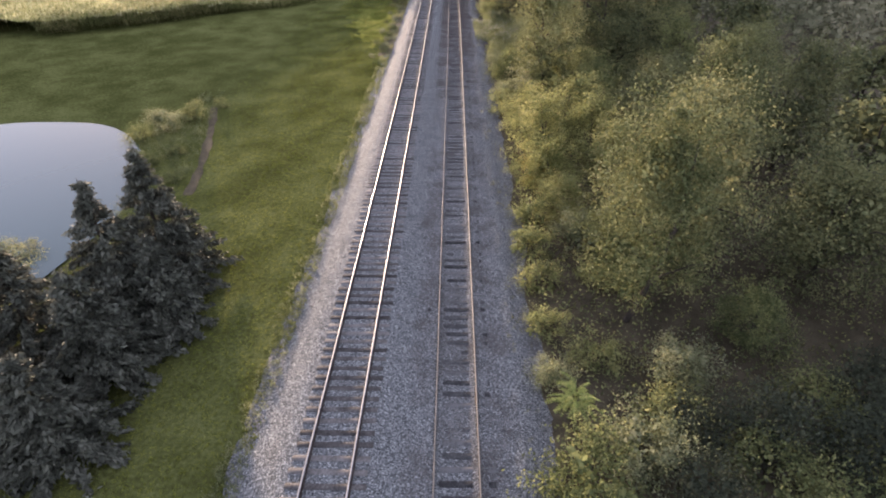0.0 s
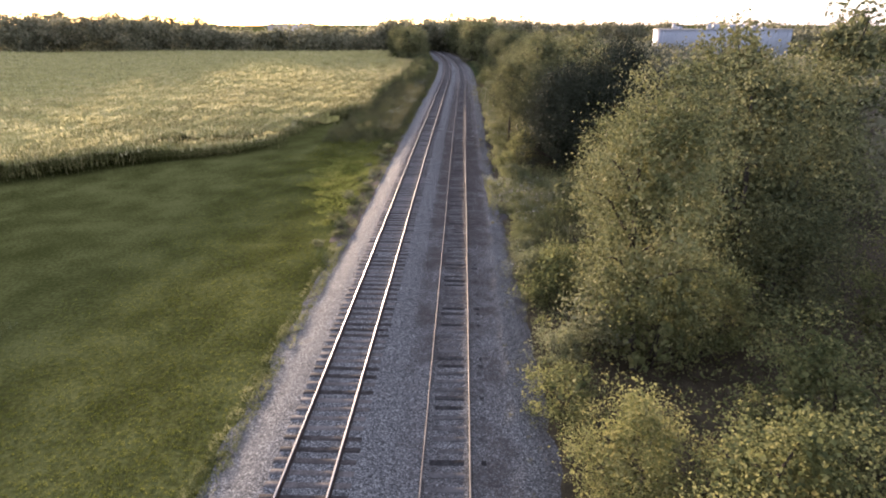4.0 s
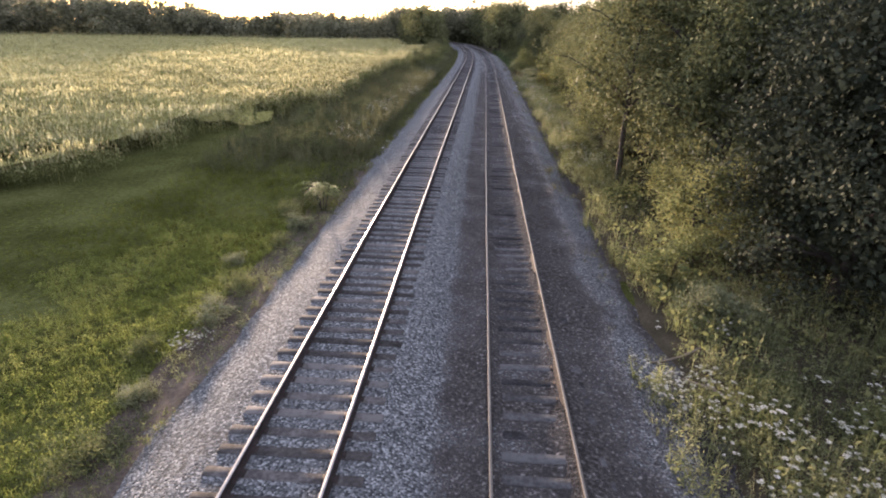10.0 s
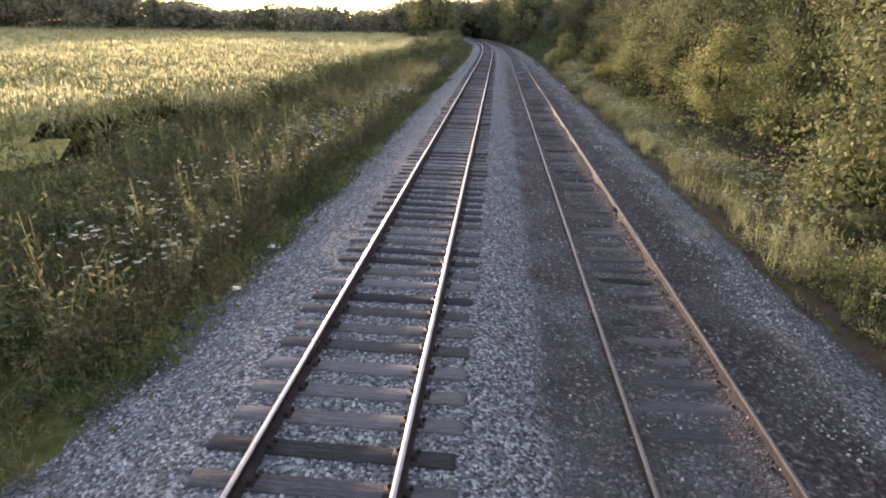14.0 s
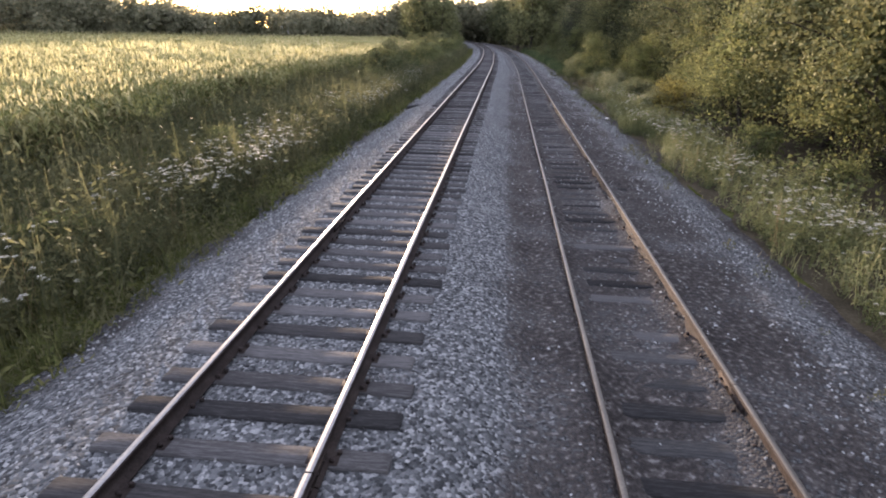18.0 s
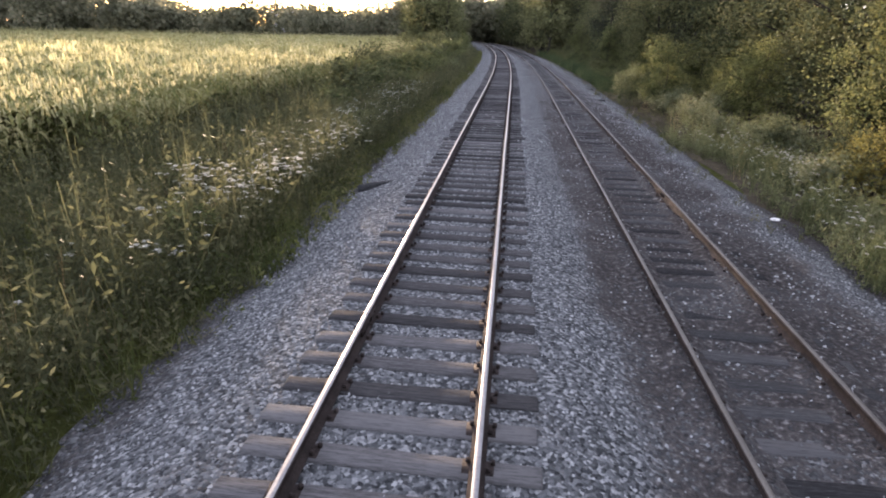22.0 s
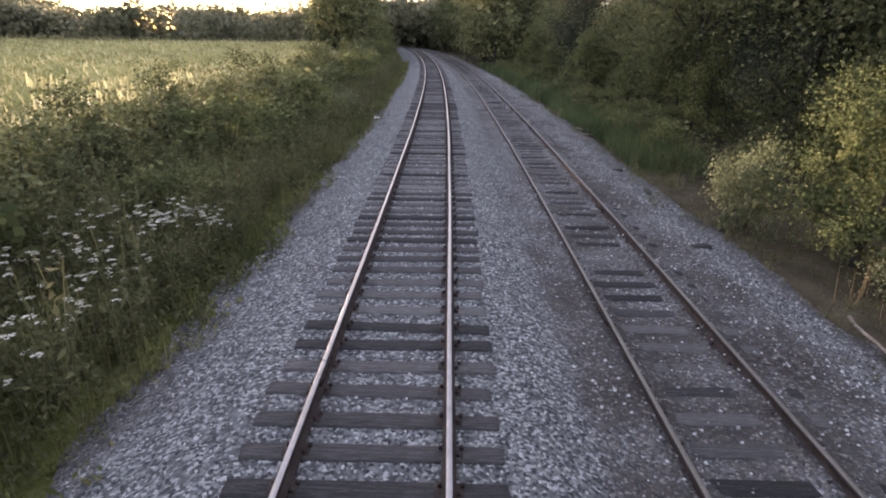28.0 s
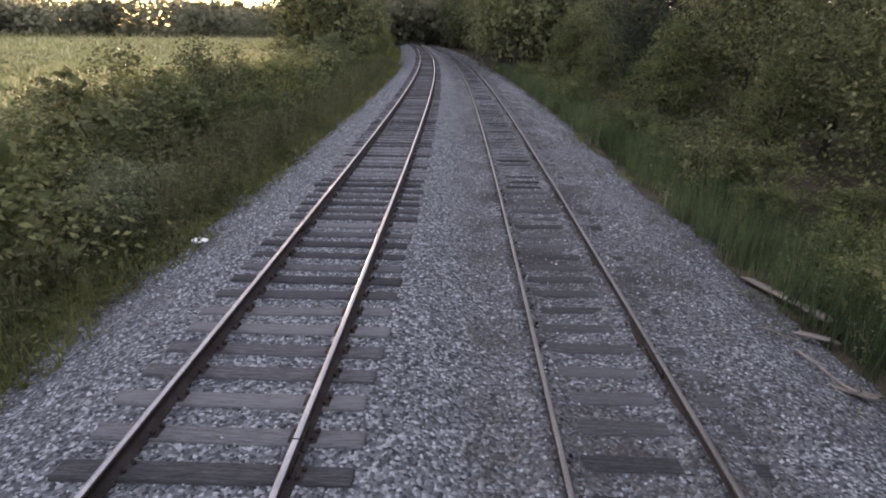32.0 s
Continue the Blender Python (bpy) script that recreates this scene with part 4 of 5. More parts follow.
# the bush patch and lone shrubs on the left verge
plant(BUSHES[2], -18.1, 201, 1.6, 0.4)
for u, y, s in ((-10.3, 240, 1.6), (-8.5, 236, 1.1), (-12.5, 238, 1.3)):
    plant(BUSHES[1], u, y, s, y)
for i in range(16):
    plant(BUSHES[1 + i % 2], -3.9 - 0.9 * (i % 3 == 0), 69.5 + 1.75 * i, 0.34 + 0.05 * (i % 4), i * 1.7, 0.8)
for i in range(40):
    y = 163 + 2.0 * i
    plant(BUSHES[(0, 3, 2, 0, 3)[i % 5]], -6.2 - 2.6 * ((i * 7) % 5) / 4 - (1.4 if i % 3 == 0 else 0), y, (0.85 if y < 180 else 1.05) + 0.14 * ((i * 3) % 5), i * 2.1, 0.85)
for u, y, s in ((-4.9, 145.2, 0.5), (-5.6, 129.0, 0.5), (-6.6, 137.5, 0.6), (-5.4, 158.0, 0.5), (-6.9, 166.0, 0.65), (-5.8, 175.0, 0.6), (-4.9, 190.2, 0.85)):
    plant(BUSHES[0 if y < 180 else 1], u, y, s, y * 1.3)
plant(BUSHES[1], -5.6, 192.5, 0.8, 0.3)
russet = make_bush("bush", "shrub turning russet yellow among green bushes", 35, 2.6, 1.5, 3200, 0.10, M_RUSSET)
plant(russet, 9.4, 40.6, 1.0, 0.4)
plant(russet, 10.9, 152.4, 0.8, 2.4)
for u, y, s in ((-6.2, 106.5, 0.55), (-8.0, 108.0, 0.65), (-7.2, 111.0, 0.6), (-9.4, 112.5, 0.7), (-5.6, 113.5, 0.5), (-8.3, 116.0, 0.65), (-6.4, 118.5, 0.55), (-10.2, 117.5, 0.8), (-5.3, 122.0, 0.5), (-7.6, 124.0, 0.65)):
    plant(BUSHES[2], u, y, 1.35 * s, u * 5 + y)
# the two lit bushes near the end of the siding's clearing, and the flowering ones
plant(BUSHES[1], 8.3, 173.9, 0.72, 1.0, 1.75)
plant(TREES[4], 9.7, 171.8, 0.66, 1.0)
plant(BUSHES[1], 9.9, 169.6, 0.8, 2.2)
plant(BUSHES[3], 10.6, 178.2, 0.7, 2.0)
for u, y, s in ((9.7, 152.6, 0.7), (10.1, 157.4, 0.9), (9.5, 161.5, 0.75), (10.4, 166.0, 0.9)):
    plant(BUSHES[1], u, y, s, y)


# ---- corn ----
def corn_plant(rng, leaves, fine):
    """A corn stalk with arching leaves and a tassel; the leaves are strips of two or three quads."""
    vs, fs, ix = [], [], []
    o = 0
    h = rng.uniform(2.0, 2.3)
    b = np.array([(-0.014, 0), (0.014, 0), (0, 0.02)])
    v = np.array([(*q, 0) for q in b] + [(*q * 0.5, h) for q in b])
    f = np.array([(0, 1, 4, 3), (1, 2, 5, 4), (2, 0, 3, 5)])
    vs.append(v), fs.append(f), ix.append(np.zeros(3, int))
    o += 6
    for i in range(leaves):
        a = (i % 2) * math.pi + rng.normal() * 0.5
        z0 = h * (0.22 + 0.72 * (i + 0.5) / leaves)
        ln, w = rng.uniform(0.55, 0.85), rng.uniform(0.04, 0.06)
        d, e = np.array([math.cos(a), math.sin(a), 0]), np.array([-math.sin(a), math.cos(a), 0])
        s = np.array([0, 0.35, 0.7, 1.0]) if fine else np.array([0, 0.5, 1.0])
        zz = z0 + ln * (0.75 * s - 1.05 * s ** 2)
        ww = w * np.array([0.7, 1, 0.7, 0.08] if fine else [0.8, 1, 0.1])
        p = d * (ln * s * 0.85)[:, None] + np.array([0, 0, 1]) * zz[:, None]
        v = np.concatenate([p - e * ww[:, None], p + e * ww[:, None]])
        k = len(s)
        f = np.array([(j, j + 1, k + j + 1, k + j) for j in range(k - 1)]) + o
        vs.append(v), fs.append(f), ix.append(np.zeros(k - 1, int))
        o += 2 * k
    for i in range(5 if fine else 3):
        a, tl = rng.uniform(0, 6.28), rng.uniform(0.04, 0.12)
        d = np.array([math.cos(a) * tl, math.sin(a) * tl, rng.uniform(0.10, 0.22)])
        e = np.array([-math.sin(a), math.cos(a), 0]) * 0.012
        p = np.array([0, 0, h - 0.02])
        v = np.array([p - e, p + e, p + d + e, p + d - e])
        vs.append(v), fs.append(np.array([(0, 1, 2, 3)]) + o), ix.append(np.ones(1, int))
        o += 4
    return np.concatenate(vs), np.concatenate(fs), np.concatenate(ix)


ROW = radians(11)      # the rows run this far to the right of +y
ROW_D, ROW_E = np.array([math.sin(ROW), math.cos(ROW)]), np.array([math.cos(ROW), -math.sin(ROW)])


LANES = (117.5, 129, 143, 160, 184, 215, 255)


def lane_at(x, y):
    """How far a place lies in one of the bare lanes that cross the field, 0 to 1."""
    return sum(np.exp(-((y - q - 0.09 * (x + 20) + 0.8 * np.sin(x * 0.05)) / (0.7 + 0.004 * (q - 100))) ** 2) for q in LANES)


def in_corn(x, y):
    """Whether corn grows at x, y."""
    u = x - centre(y)[0]
    edge = np.interp(y, [100, 113, 119, 127, 150, 165, 180, 235, 260, 312], [-16.5, -16.5, -14.4, -10.6, -11.6, -12.0, -10.6, -11.0, -19, -19])
    front = 101.4 + 0.6 * np.clip(x + 11, -29, 0) + 0.5 * np.sin(x * 0.45)
    lane = y - front - 5.6
    bare = ((np.abs(lane) < 0.75) & (x > -24)) | (lane_at(x, y) > 0.5)
    return (u < edge + 0.4 * np.sin(y * 0.7)) & ~bare & (y > front) & (y < 312 + 6 * np.sin(x * 0.05)) & (x > -190)


def corn_height(x, y):
    """The corn is stunted near the corner by the lawn and tall further in."""
    u = x - centre(y)[0]
    near_ = np.interp(-u, [10, 17, 22, 32], [0.55, 0.65, 0.72, 1.0])
    k = np.clip((y - 111) / 9, 0, 1)
    return near_ * (1 - k) + k


def corn_rows(x0, x1, y0, y1, step, seed):
    """Places in rows 0.76 m apart, step along."""
    rng = np.random.default_rng(seed)
    big = max(x1 - x0, y1 - y0) * 1.3
    c = np.array([(x0 + x1) / 2, (y0 + y1) / 2])
    r, s = np.meshgrid(np.arange(-big / 2, big / 2, 0.76), np.arange(-big / 2, big / 2, step), indexing="ij")
    r, s = r.ravel(), s.ravel()
    p = c + np.round(r / 0.76)[:, None] * 0.76 * ROW_E + (s + rng.uniform(-0.4, 0.4, len(s)) * step)[:, None] * ROW_D + rng.normal(size=(len(s), 2)) * 0.05
    k = (p[:, 0] > x0) & (p[:, 0] < x1) & (p[:, 1] > y0) & (p[:, 1] < y1)
    p = p[k]
    return p[in_corn(p[:, 0], p[:, 1])]


def corn_stand(name, p, fine, leaves, seed, size=(0.9, 1.1)):
    rng = np.random.default_rng(seed)
    kinds = [corn_plant(rng, leaves, fine) for _ in range(5)]
    v, f, ix, o = [], [], [], 0
    which = rng.integers(5, size=len(p))
    for k, (a, b, c) in enumerate(kinds):
        q = p[which == k]
        z = np.full(len(q), -0.95)
        low = corn_height(q[:, 0], q[:, 1])
        w, g = many(a, b, np.column_stack([q, z]), rng.uniform(0, 6.28, len(q)), low * rng.uniform(*size, len(q)))
        v.append(w), f.append(g + o), ix.append(np.tile(c, len(q)))
        o += len(w)
    thing(name, "tall ripening corn plants with golden tassels standing in rows", "corn", kind="stuff", data=raw(name, np.concatenate(v), np.concatenate(f), [M_CORN, M_TASSEL], np.concatenate(ix)))


allp = corn_rows(-75, 6, 80, 240, 0.34, 51)
ue = allp[:, 0] - centre(allp[:, 1])[0]
depth = np.minimum(-ue - 11.5, 99)
near = (corn_height(allp[:, 0], allp[:, 1]) < 0.82) | ((depth < 5.5) & (allp[:, 1] > 108)) | ((allp[:, 1] < 101.4 + 0.6 * np.maximum(allp[:, 0] + 11, -29) + 5) & (ue > -48))
corn_stand("corn_edge", allp[near], True, 9, 52)
mid = ~near & (depth < 30) & (np.random.default_rng(53).random(len(allp)) < 0.55)
corn_stand("corn_stand", allp[mid], False, 7, 54, (0.92, 1.12))
farp = corn_rows(-190, 6, 80, 320, 3.3, 55)
uf = farp[:, 0] - centre(farp[:, 1])[0]
far = (uf < -42) | (farp[:, 1] > 240)
corn_stand("corn_far", farp[far], False, 3, 56, (1.05, 1.3))

# the closed canopy below the tassels, with furrows between rows
xs, yy = np.meshgrid(np.arange(-190, 6, 0.8), np.arange(80, 320, 0.9), indexing="ij")
ok = (corn_height(xs, yy) > 0.6) & in_corn(xs + 0.9, yy) & in_corn(xs - 0.9, yy) & in_corn(xs + 1.6, yy + 0.5) | ((lane_at(xs, yy) > 0.3) & in_corn(xs + 0.9, yy + 4))
across = xs * ROW_E[0] + yy * ROW_E[1]
lanes = lane_at(xs, yy)
rows_show = 0.12 + 0.55 * np.clip((yy - 140) / 40, 0, 1) * np.clip((xs + 60) / 30, 0, 1)
h = -0.95 + 1.57 * corn_height(xs, yy) - 1.1 * np.minimum(lanes, 1) + 0.2 * wave(xs, yy, 4.0) + 0.16 * wave(xs, yy, 1.1) + rows_show * np.sin(across * 2 * np.pi / 3.04)
f = grid_faces(*xs.shape)
f = f[ok.ravel()[f].all(1)]
v = np.stack([xs, yy, h], -1).reshape(-1, 3)
usedv = np.unique(f)
back = np.zeros(len(v), int)
back[usedv] = np.arange(len(usedv))
tips_h = h
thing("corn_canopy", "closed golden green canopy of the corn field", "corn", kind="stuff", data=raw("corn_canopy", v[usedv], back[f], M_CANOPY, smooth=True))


def corn_tips(name, x0, x1, y0, y1, n, size, seed):
    """Upright leaf tips and tassels that stand out of the canopy, thicker on the rows."""
    g = np.random.default_rng(seed)
    x, y = g.uniform(x0, x1, n), g.uniform(y0, y1, n)
    a, b = ((x + 190) / 0.8).astype(int), ((y - 80) / 0.9).astype(int)
    a, b = np.clip(a, 0, xs.shape[0] - 1), np.clip(b, 0, xs.shape[1] - 1)
    ridge = np.sin((x * ROW_E[0] + y * ROW_E[1]) * 2 * np.pi / 3.04)
    k = ok[a, b] & (lanes[a, b] < 0.4) & (ridge + g.normal(size=n) * 0.5 > np.where((y > 150) & (x > -60), 0.0, -0.7))
    x, y, z = x[k], y[k], tips_h[a, b][k] - 0.22
    shapes = []
    for i in range(4):
        vs, fs = [], []
        for q in range(4):
            t, w = g.uniform(0, 6.28), g.uniform(0.025, 0.045)
            d, e = np.array([math.cos(t), math.sin(t), 0]), np.array([-math.sin(t), math.cos(t), 0]) * w
            p = np.array([g.normal() * 0.2, g.normal() * 0.2, 0])
            top = p + d * g.uniform(0.05, 0.25) + np.array([0, 0, g.uniform(0.35, 0.7)])
            vs.append(np.array([p - e, p + e, top + e * 0.3, top - e * 0.3]))
            fs.append([4 * q + c for c in range(4)])
        shapes.append((np.concatenate(vs), np.array(fs)))
    which = g.integers(4, size=len(x))
    out = [many(*shapes[c], np.stack([x, y, z], -1)[which == c], g.uniform(0, 6.28, int((which == c).sum())), np.column_stack([np.full(int((which == c).sum()), size)] * 2 + [g.uniform(0.7, 1.2, int((which == c).sum()))])) for c in range(4)]
    v, f = join(*out)
    thing(name, "golden leaf tips over the corn field, sun glow put into their colour", "corn", kind="stuff", data=raw(name, v, f, M_TIPS))


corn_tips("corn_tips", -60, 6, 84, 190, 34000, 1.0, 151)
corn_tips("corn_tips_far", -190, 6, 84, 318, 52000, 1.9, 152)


# ---- weeds, flowers, grass ----
def tuft(rng, blades, h, w, spread):
    vs, fs = [], []
    for i in range(blades):
        a, t = rng.uniform(0, 6.28), rng.uniform(0.1, 0.8) * spread
        d, e = np.array([math.cos(a), math.sin(a), 0]), np.array([-math.sin(a), math.cos(a), 0]) * w
        hh = h * rng.uniform(0.6, 1.1)
        b = np.array([rng.normal() * 0.25 * spread, rng.normal() * 0.25 * spread, 0])
        m = b + d * t * 0.35 + np.array([0, 0, hh * 0.6])
        q = b + d * t + np.array([0, 0, hh])
        vs.append(np.array([b - e, b + e, m + e * 0.8, q, m - e * 0.8]))
        k = 5 * i
        fs += [(k, k + 1, k + 2, k + 4), (k + 4, k + 2, k + 3, k + 3)]
    return np.concatenate(vs), np.array(fs)


def blade_tuft(rng, blades, h, w, spread):
    """Plain grass: a four-cornered blade each."""
    vs, fs = [], []
    for i in range(blades):
        a, t = rng.uniform(0, 6.28), rng.uniform(0.15, 1.0) * spread
        d, e = np.array([math.cos(a), math.sin(a), 0]), np.array([-math.sin(a), math.cos(a), 0]) * w
        hh = h * rng.uniform(0.6, 1.1)
        b = np.array([rng.normal() * 0.3 * spread, rng.normal() * 0.3 * spread, 0])
        q = b + d * t + np.array([0, 0, hh])
        vs.append(np.array([b - e, b + e, q + e * 0.15, q - e * 0.15]))
        fs.append((4 * i, 4 * i + 1, 4 * i + 2, 4 * i + 3))
    return np.concatenate(vs), np.array(fs)


def weed(rng, h, leaves, leaf, spread):
    """A leafy upright weed: three stems and leaves along them."""
    parts = []
    pts = []
    for i in range(3):
        e = np.array([rng.normal() * spread, rng.normal() * spread, h * rng.uniform(0.75, 1.05)])
        w = np.array([[-0.008, 0, 0], [0.008, 0, 0]])
        parts.append((np.array([w[0], w[1], e + w[1] * 0.4, e + w[0] * 0.4]), np.array([(0, 1, 2, 3)])))
        s = rng.uniform(0.12, 1.0, leaves // 3)[:, None]
        pts.append(e * s + rng.normal(size=(leaves // 3, 3)) * [0.07, 0.07, 0.03])
    parts.append(leaf_cloud(np.concatenate(pts), leaf, rng, 0.2, 0.35))
    return join(*parts)


def umbels(rng, h, heads):
    """Flat white flower heads on stems: the heads alone, discs of a few quads."""
    parts = []
    for i in range(heads):
        c = np.array([rng.normal() * 0.24, rng.normal() * 0.24, h * rng.uniform(0.75, 1.1)])
        wide = rng.uniform(0.025, 0.05)
        for k in range(6):
            a = k * 1.05 + rng.uniform(0, 0.4)
            p = c + np.array([math.cos(a) * wide * (k > 0), math.sin(a) * wide * (k > 0), rng.normal() * 0.006 - 0.01 * (k > 0)])
            r = wide * rng.uniform(0.5, 0.75)
            parts.append((p + np.array([(-r, 0, -0.003), (0, -r, 0.004), (r, 0, -0.003), (0, r, 0.004)]), np.array([(0, 1, 2, 3)])))
    return join(*parts)


def scatter(name, label, category, mat, kinds, u, y, seed, size=(0.7, 1.25), lift=0.0, grow=None):
    rng = np.random.default_rng(seed)
    q = spot(u, y)
    q[:, 2] = np.maximum(ground_z(u, q[:, 0], q[:, 1]), np.where((u > -3.5) & (u < 7.6), ballast_z(u, y), -9)) - 0.02 + lift
    which = rng.integers(len(kinds), size=len(u))
    scale = rng.uniform(*size, len(u)) * (1 if grow is None else grow)
    out = [many(*kinds[k], q[which == k], rng.uniform(0, 6.28, int((which == k).sum())), scale[which == k]) for k in range(len(kinds))]
    v, f = join(*out)
    thing(name, label, category, kind="stuff", data=raw(name, v, f, mat))


rng = np.random.default_rng(61)
GR = [blade_tuft(rng, 5, 0.055, 0.018, 0.08) for _ in range(5)]
TALL = [blade_tuft(rng, 14, 0.75, 0.008, 0.3) for _ in range(5)]
WD = [weed(rng, rng.uniform(0.8, 1.3), 33, 0.095, 0.18) for _ in range(6)]
LOW = [weed(rng, rng.uniform(0.25, 0.45), 18, 0.075, 0.13) for _ in range(5)]
UM = [umbels(rng, rng.uniform(0.9, 1.2), 4) for _ in range(5)]
DRYS = [blade_tuft(rng, 8, 1.1, 0.006, 0.35) for _ in range(4)]


def ragged(u, y):
    """Keeps what lies beyond the ragged edge of the right margin."""
    k = u > 7.75 + 0.55 * wave(y, y * 0.37, 1.9) + 0.25 * wave(y * 3, y, 1.1)
    return u[k], y[k]


def band(n, u0, u1, y0, y1, seed, clump=0.0):
    """Places in a strip; clump thins them into patches."""
    r = np.random.default_rng(seed)
    u, y = r.uniform(u0, u1, n), r.uniform(y0, y1, n)
    if clump:
        k = wave(u * 1.0 + seed, y, 1.6) + r.normal(size=n) * 0.35 > clump
        u, y = u[k], y[k]
    return u, y


u, y = band(62000, -17, -2.9, 8, 97, 62)
k = np.random.default_rng(1).random(len(u)) < np.clip(1.2 - (-u - 3) / 16, 0.25, 1)
scatter("lawn_grass", "short mown green lawn grass beside the ballast", "grass", M_LAWN, GR, u[k], y[k], 63)
u, y = band(3600, -3.9, -2.8, 8, 95, 64, -0.2)
scatter("verge_weeds", "low ragged weeds along the ballast edge", "weeds", M_GOLD, LOW, u, y, 65, (0.5, 0.95))
u, y = band(9000, -10.8, -4.0, 73, 95, 66)
k = u > np.interp(y, [73, 78, 84, 90, 95], [-5.6, -7.2, -9.2, -10.2, -9.6]) + 0.7 * np.sin(y * 1.1) + 0.5 * np.sin(y * 2.7 + u)
k &= np.random.default_rng(5).random(len(u)) < np.interp(y, [73, 80, 86, 93, 95], [0.25, 0.8, 1.0, 1.0, 0.4])
u, y = u[k], y[k]
scatter("rank_grass", "rank yellow green weeds on the verge, sunlit by their colour", "weeds", M_RANK, LOW, u, y, 67, (0.4, 0.8))
u, y = band(8600, -12.6, -3.7, 102, 246, 68)
k = (y > 106) | (u < -4.6 - 0.5 * (106 - y))
u, y = u[k], y[k]
scatter("tall_weeds", "dense tall weeds between the railway and the corn", "weeds", M_WEED, WD, u, y, 69, (0.85, 1.65), grow=np.interp(y, [102, 106, 112], [0.6, 0.95, 1.0]))
u, y = band(3000, -8.0, -3.9, 108, 178, 268)
scatter("tall_weeds", "thick leafy weeds lining the foot of the ballast", "weeds", M_WEED, WD, u, y, 269, (0.7, 1.2), grow=np.interp(y, [108, 114], [0.85, 1.0]))
u, y = band(2700, -12.0, -3.2, 107, 246, 70)
scatter("tall_grass", "tall grass among the weeds beside the railway", "grass", M_GRASS, TALL, u, y, 71, (0.6, 1.1))
u, y = band(700, -7.0, -3.9, 107, 172, 72, 0.22)
scatter("white_wildflowers", "patches of white flat-topped wildflowers among weeds", "flowers", M_FLOWER, UM, u, y, 73)
u, y = band(3200, -12.6, -3.9, 91, 112, 168)
scatter("low_weeds", "low green weeds where the lawn ends before the corn", "weeds", M_LAWN, LOW, u, y, 169, (0.4, 0.8))
u, y = band(9000, -15.0, -3.2, 8, 92, 170, 0.0)
scatter("lawn_clumps", "coarser grass clumps standing out of the mown lawn", "grass", M_LAWN, [blade_tuft(rng, 7, 0.05, 0.014, 0.13) for _ in range(4)], u, y, 171, (0.6, 1.5))
u, y = band(420, -11.0, -4.0, 110, 240, 74)
scatter("dry_stalks", "dry brown seed stalks among the weeds", "weeds", M_DRY, DRYS, u, y, 75)
u, y = band(7000, -4.6, -2.75, 95, 246, 84, -0.3)
scatter("verge_grass", "short green grass and creepers at the foot of the ballast", "grass", M_GRASS, GR + [LOW[0], LOW[2]], u, y, 85, (0.8, 1.8))
u, y = band(1900, -19.5, -14.2, 36, 60, 86)
k = u + centre(y)[0] < np.interp(y, [36, 60], [-12.9, -15.9])
scatter("bank_grass", "tall grass and reeds on the pond bank, sun put into their colour", "grass", M_GOLD, LOW + TALL[:2], u[k], y[k], 87, (0.4, 0.8))
u, y = band(4200, -5.2, -3.15, 96, 246, 90)
scatter("verge_weeds", "low leafy weeds at the foot of the ballast", "weeds", M_WEED, LOW, u, y, 91, (0.7, 1.6))
BIG = [umbels(rng, rng.uniform(0.9, 1.15), 6) for _ in range(4)]
for y0, y1, u0, u1, cnt, sd in ((146, 159, -6.0, -3.9, 58, 401), (131, 139, -5.6, -4.0, 40, 403), (119, 125, -6.6, -4.6, 36, 405), (163, 172, -6.6, -4.4, 42, 407)):
    u, y = band(cnt, u0, u1, y0, y1, sd)
    scatter("white_wildflowers", "thick patch of white flat-topped wildflowers beside the line", "flowers", M_FLOWER, BIG, u, y, sd + 1, (0.95, 1.25))
u, y = band(14, -4.05, -3.45, 84.9, 86.0, 409)
scatter("white_wildflowers", "small clump of white wildflowers on the soil bank", "flowers", M_FLOWER, BIG, u, y, 410, (0.35, 0.55))
# right side
u, y = ragged(*band(5600, 7.2, 11.0, 56, 250, 76, -0.35))
k = ~((y > 160) & (y < 178) & (u < 9.2))
u, y = u[k], y[k]
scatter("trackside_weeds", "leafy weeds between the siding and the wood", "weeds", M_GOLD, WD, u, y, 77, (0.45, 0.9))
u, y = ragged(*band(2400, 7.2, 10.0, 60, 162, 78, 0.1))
scatter("trackside_grass", "yellow green grass along the siding, sun put into its colour", "grass", M_GOLD, TALL, u, y, 79, (0.5, 1.0))
u, y = band(420, 7.4, 9.4, 62, 160, 80, 0.2)
scatter("white_wildflowers", "white wildflowers along the wood edge", "flowers", M_FLOWER, UM, u, y, 81, (0.6, 0.95))
u, y = band(1500, 6.3, 7.4, 20, 250, 82, 0.2)
scatter("creeping_weeds", "low weeds creeping onto the ballast", "weeds", M_WEED, LOW, u, y, 83, (0.4, 0.9))

u, y = band(3200, 8.2, 19, 70, 91, 88)
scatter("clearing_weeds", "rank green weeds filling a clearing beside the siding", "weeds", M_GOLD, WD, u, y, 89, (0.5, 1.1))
u, y = band(700, 6.5, 9.6, 76.5, 85.2, 511)
scatter("clearing_weeds", "pale leafy weeds spilling onto the gravel", "weeds", M_GOLD, WD[:4] + LOW, u, y, 512, (0.5, 0.95))
u, y = band(34, 6.5, 8.2, 83.4, 85.0, 513)
scatter("white_wildflowers", "dense patch of cream wildflowers at the gravel edge", "flowers", M_FLOWER, UM + BIG, u, y, 514, (0.5, 0.75))
u, y = band(60, 7.4, 11.0, 77, 84, 515)
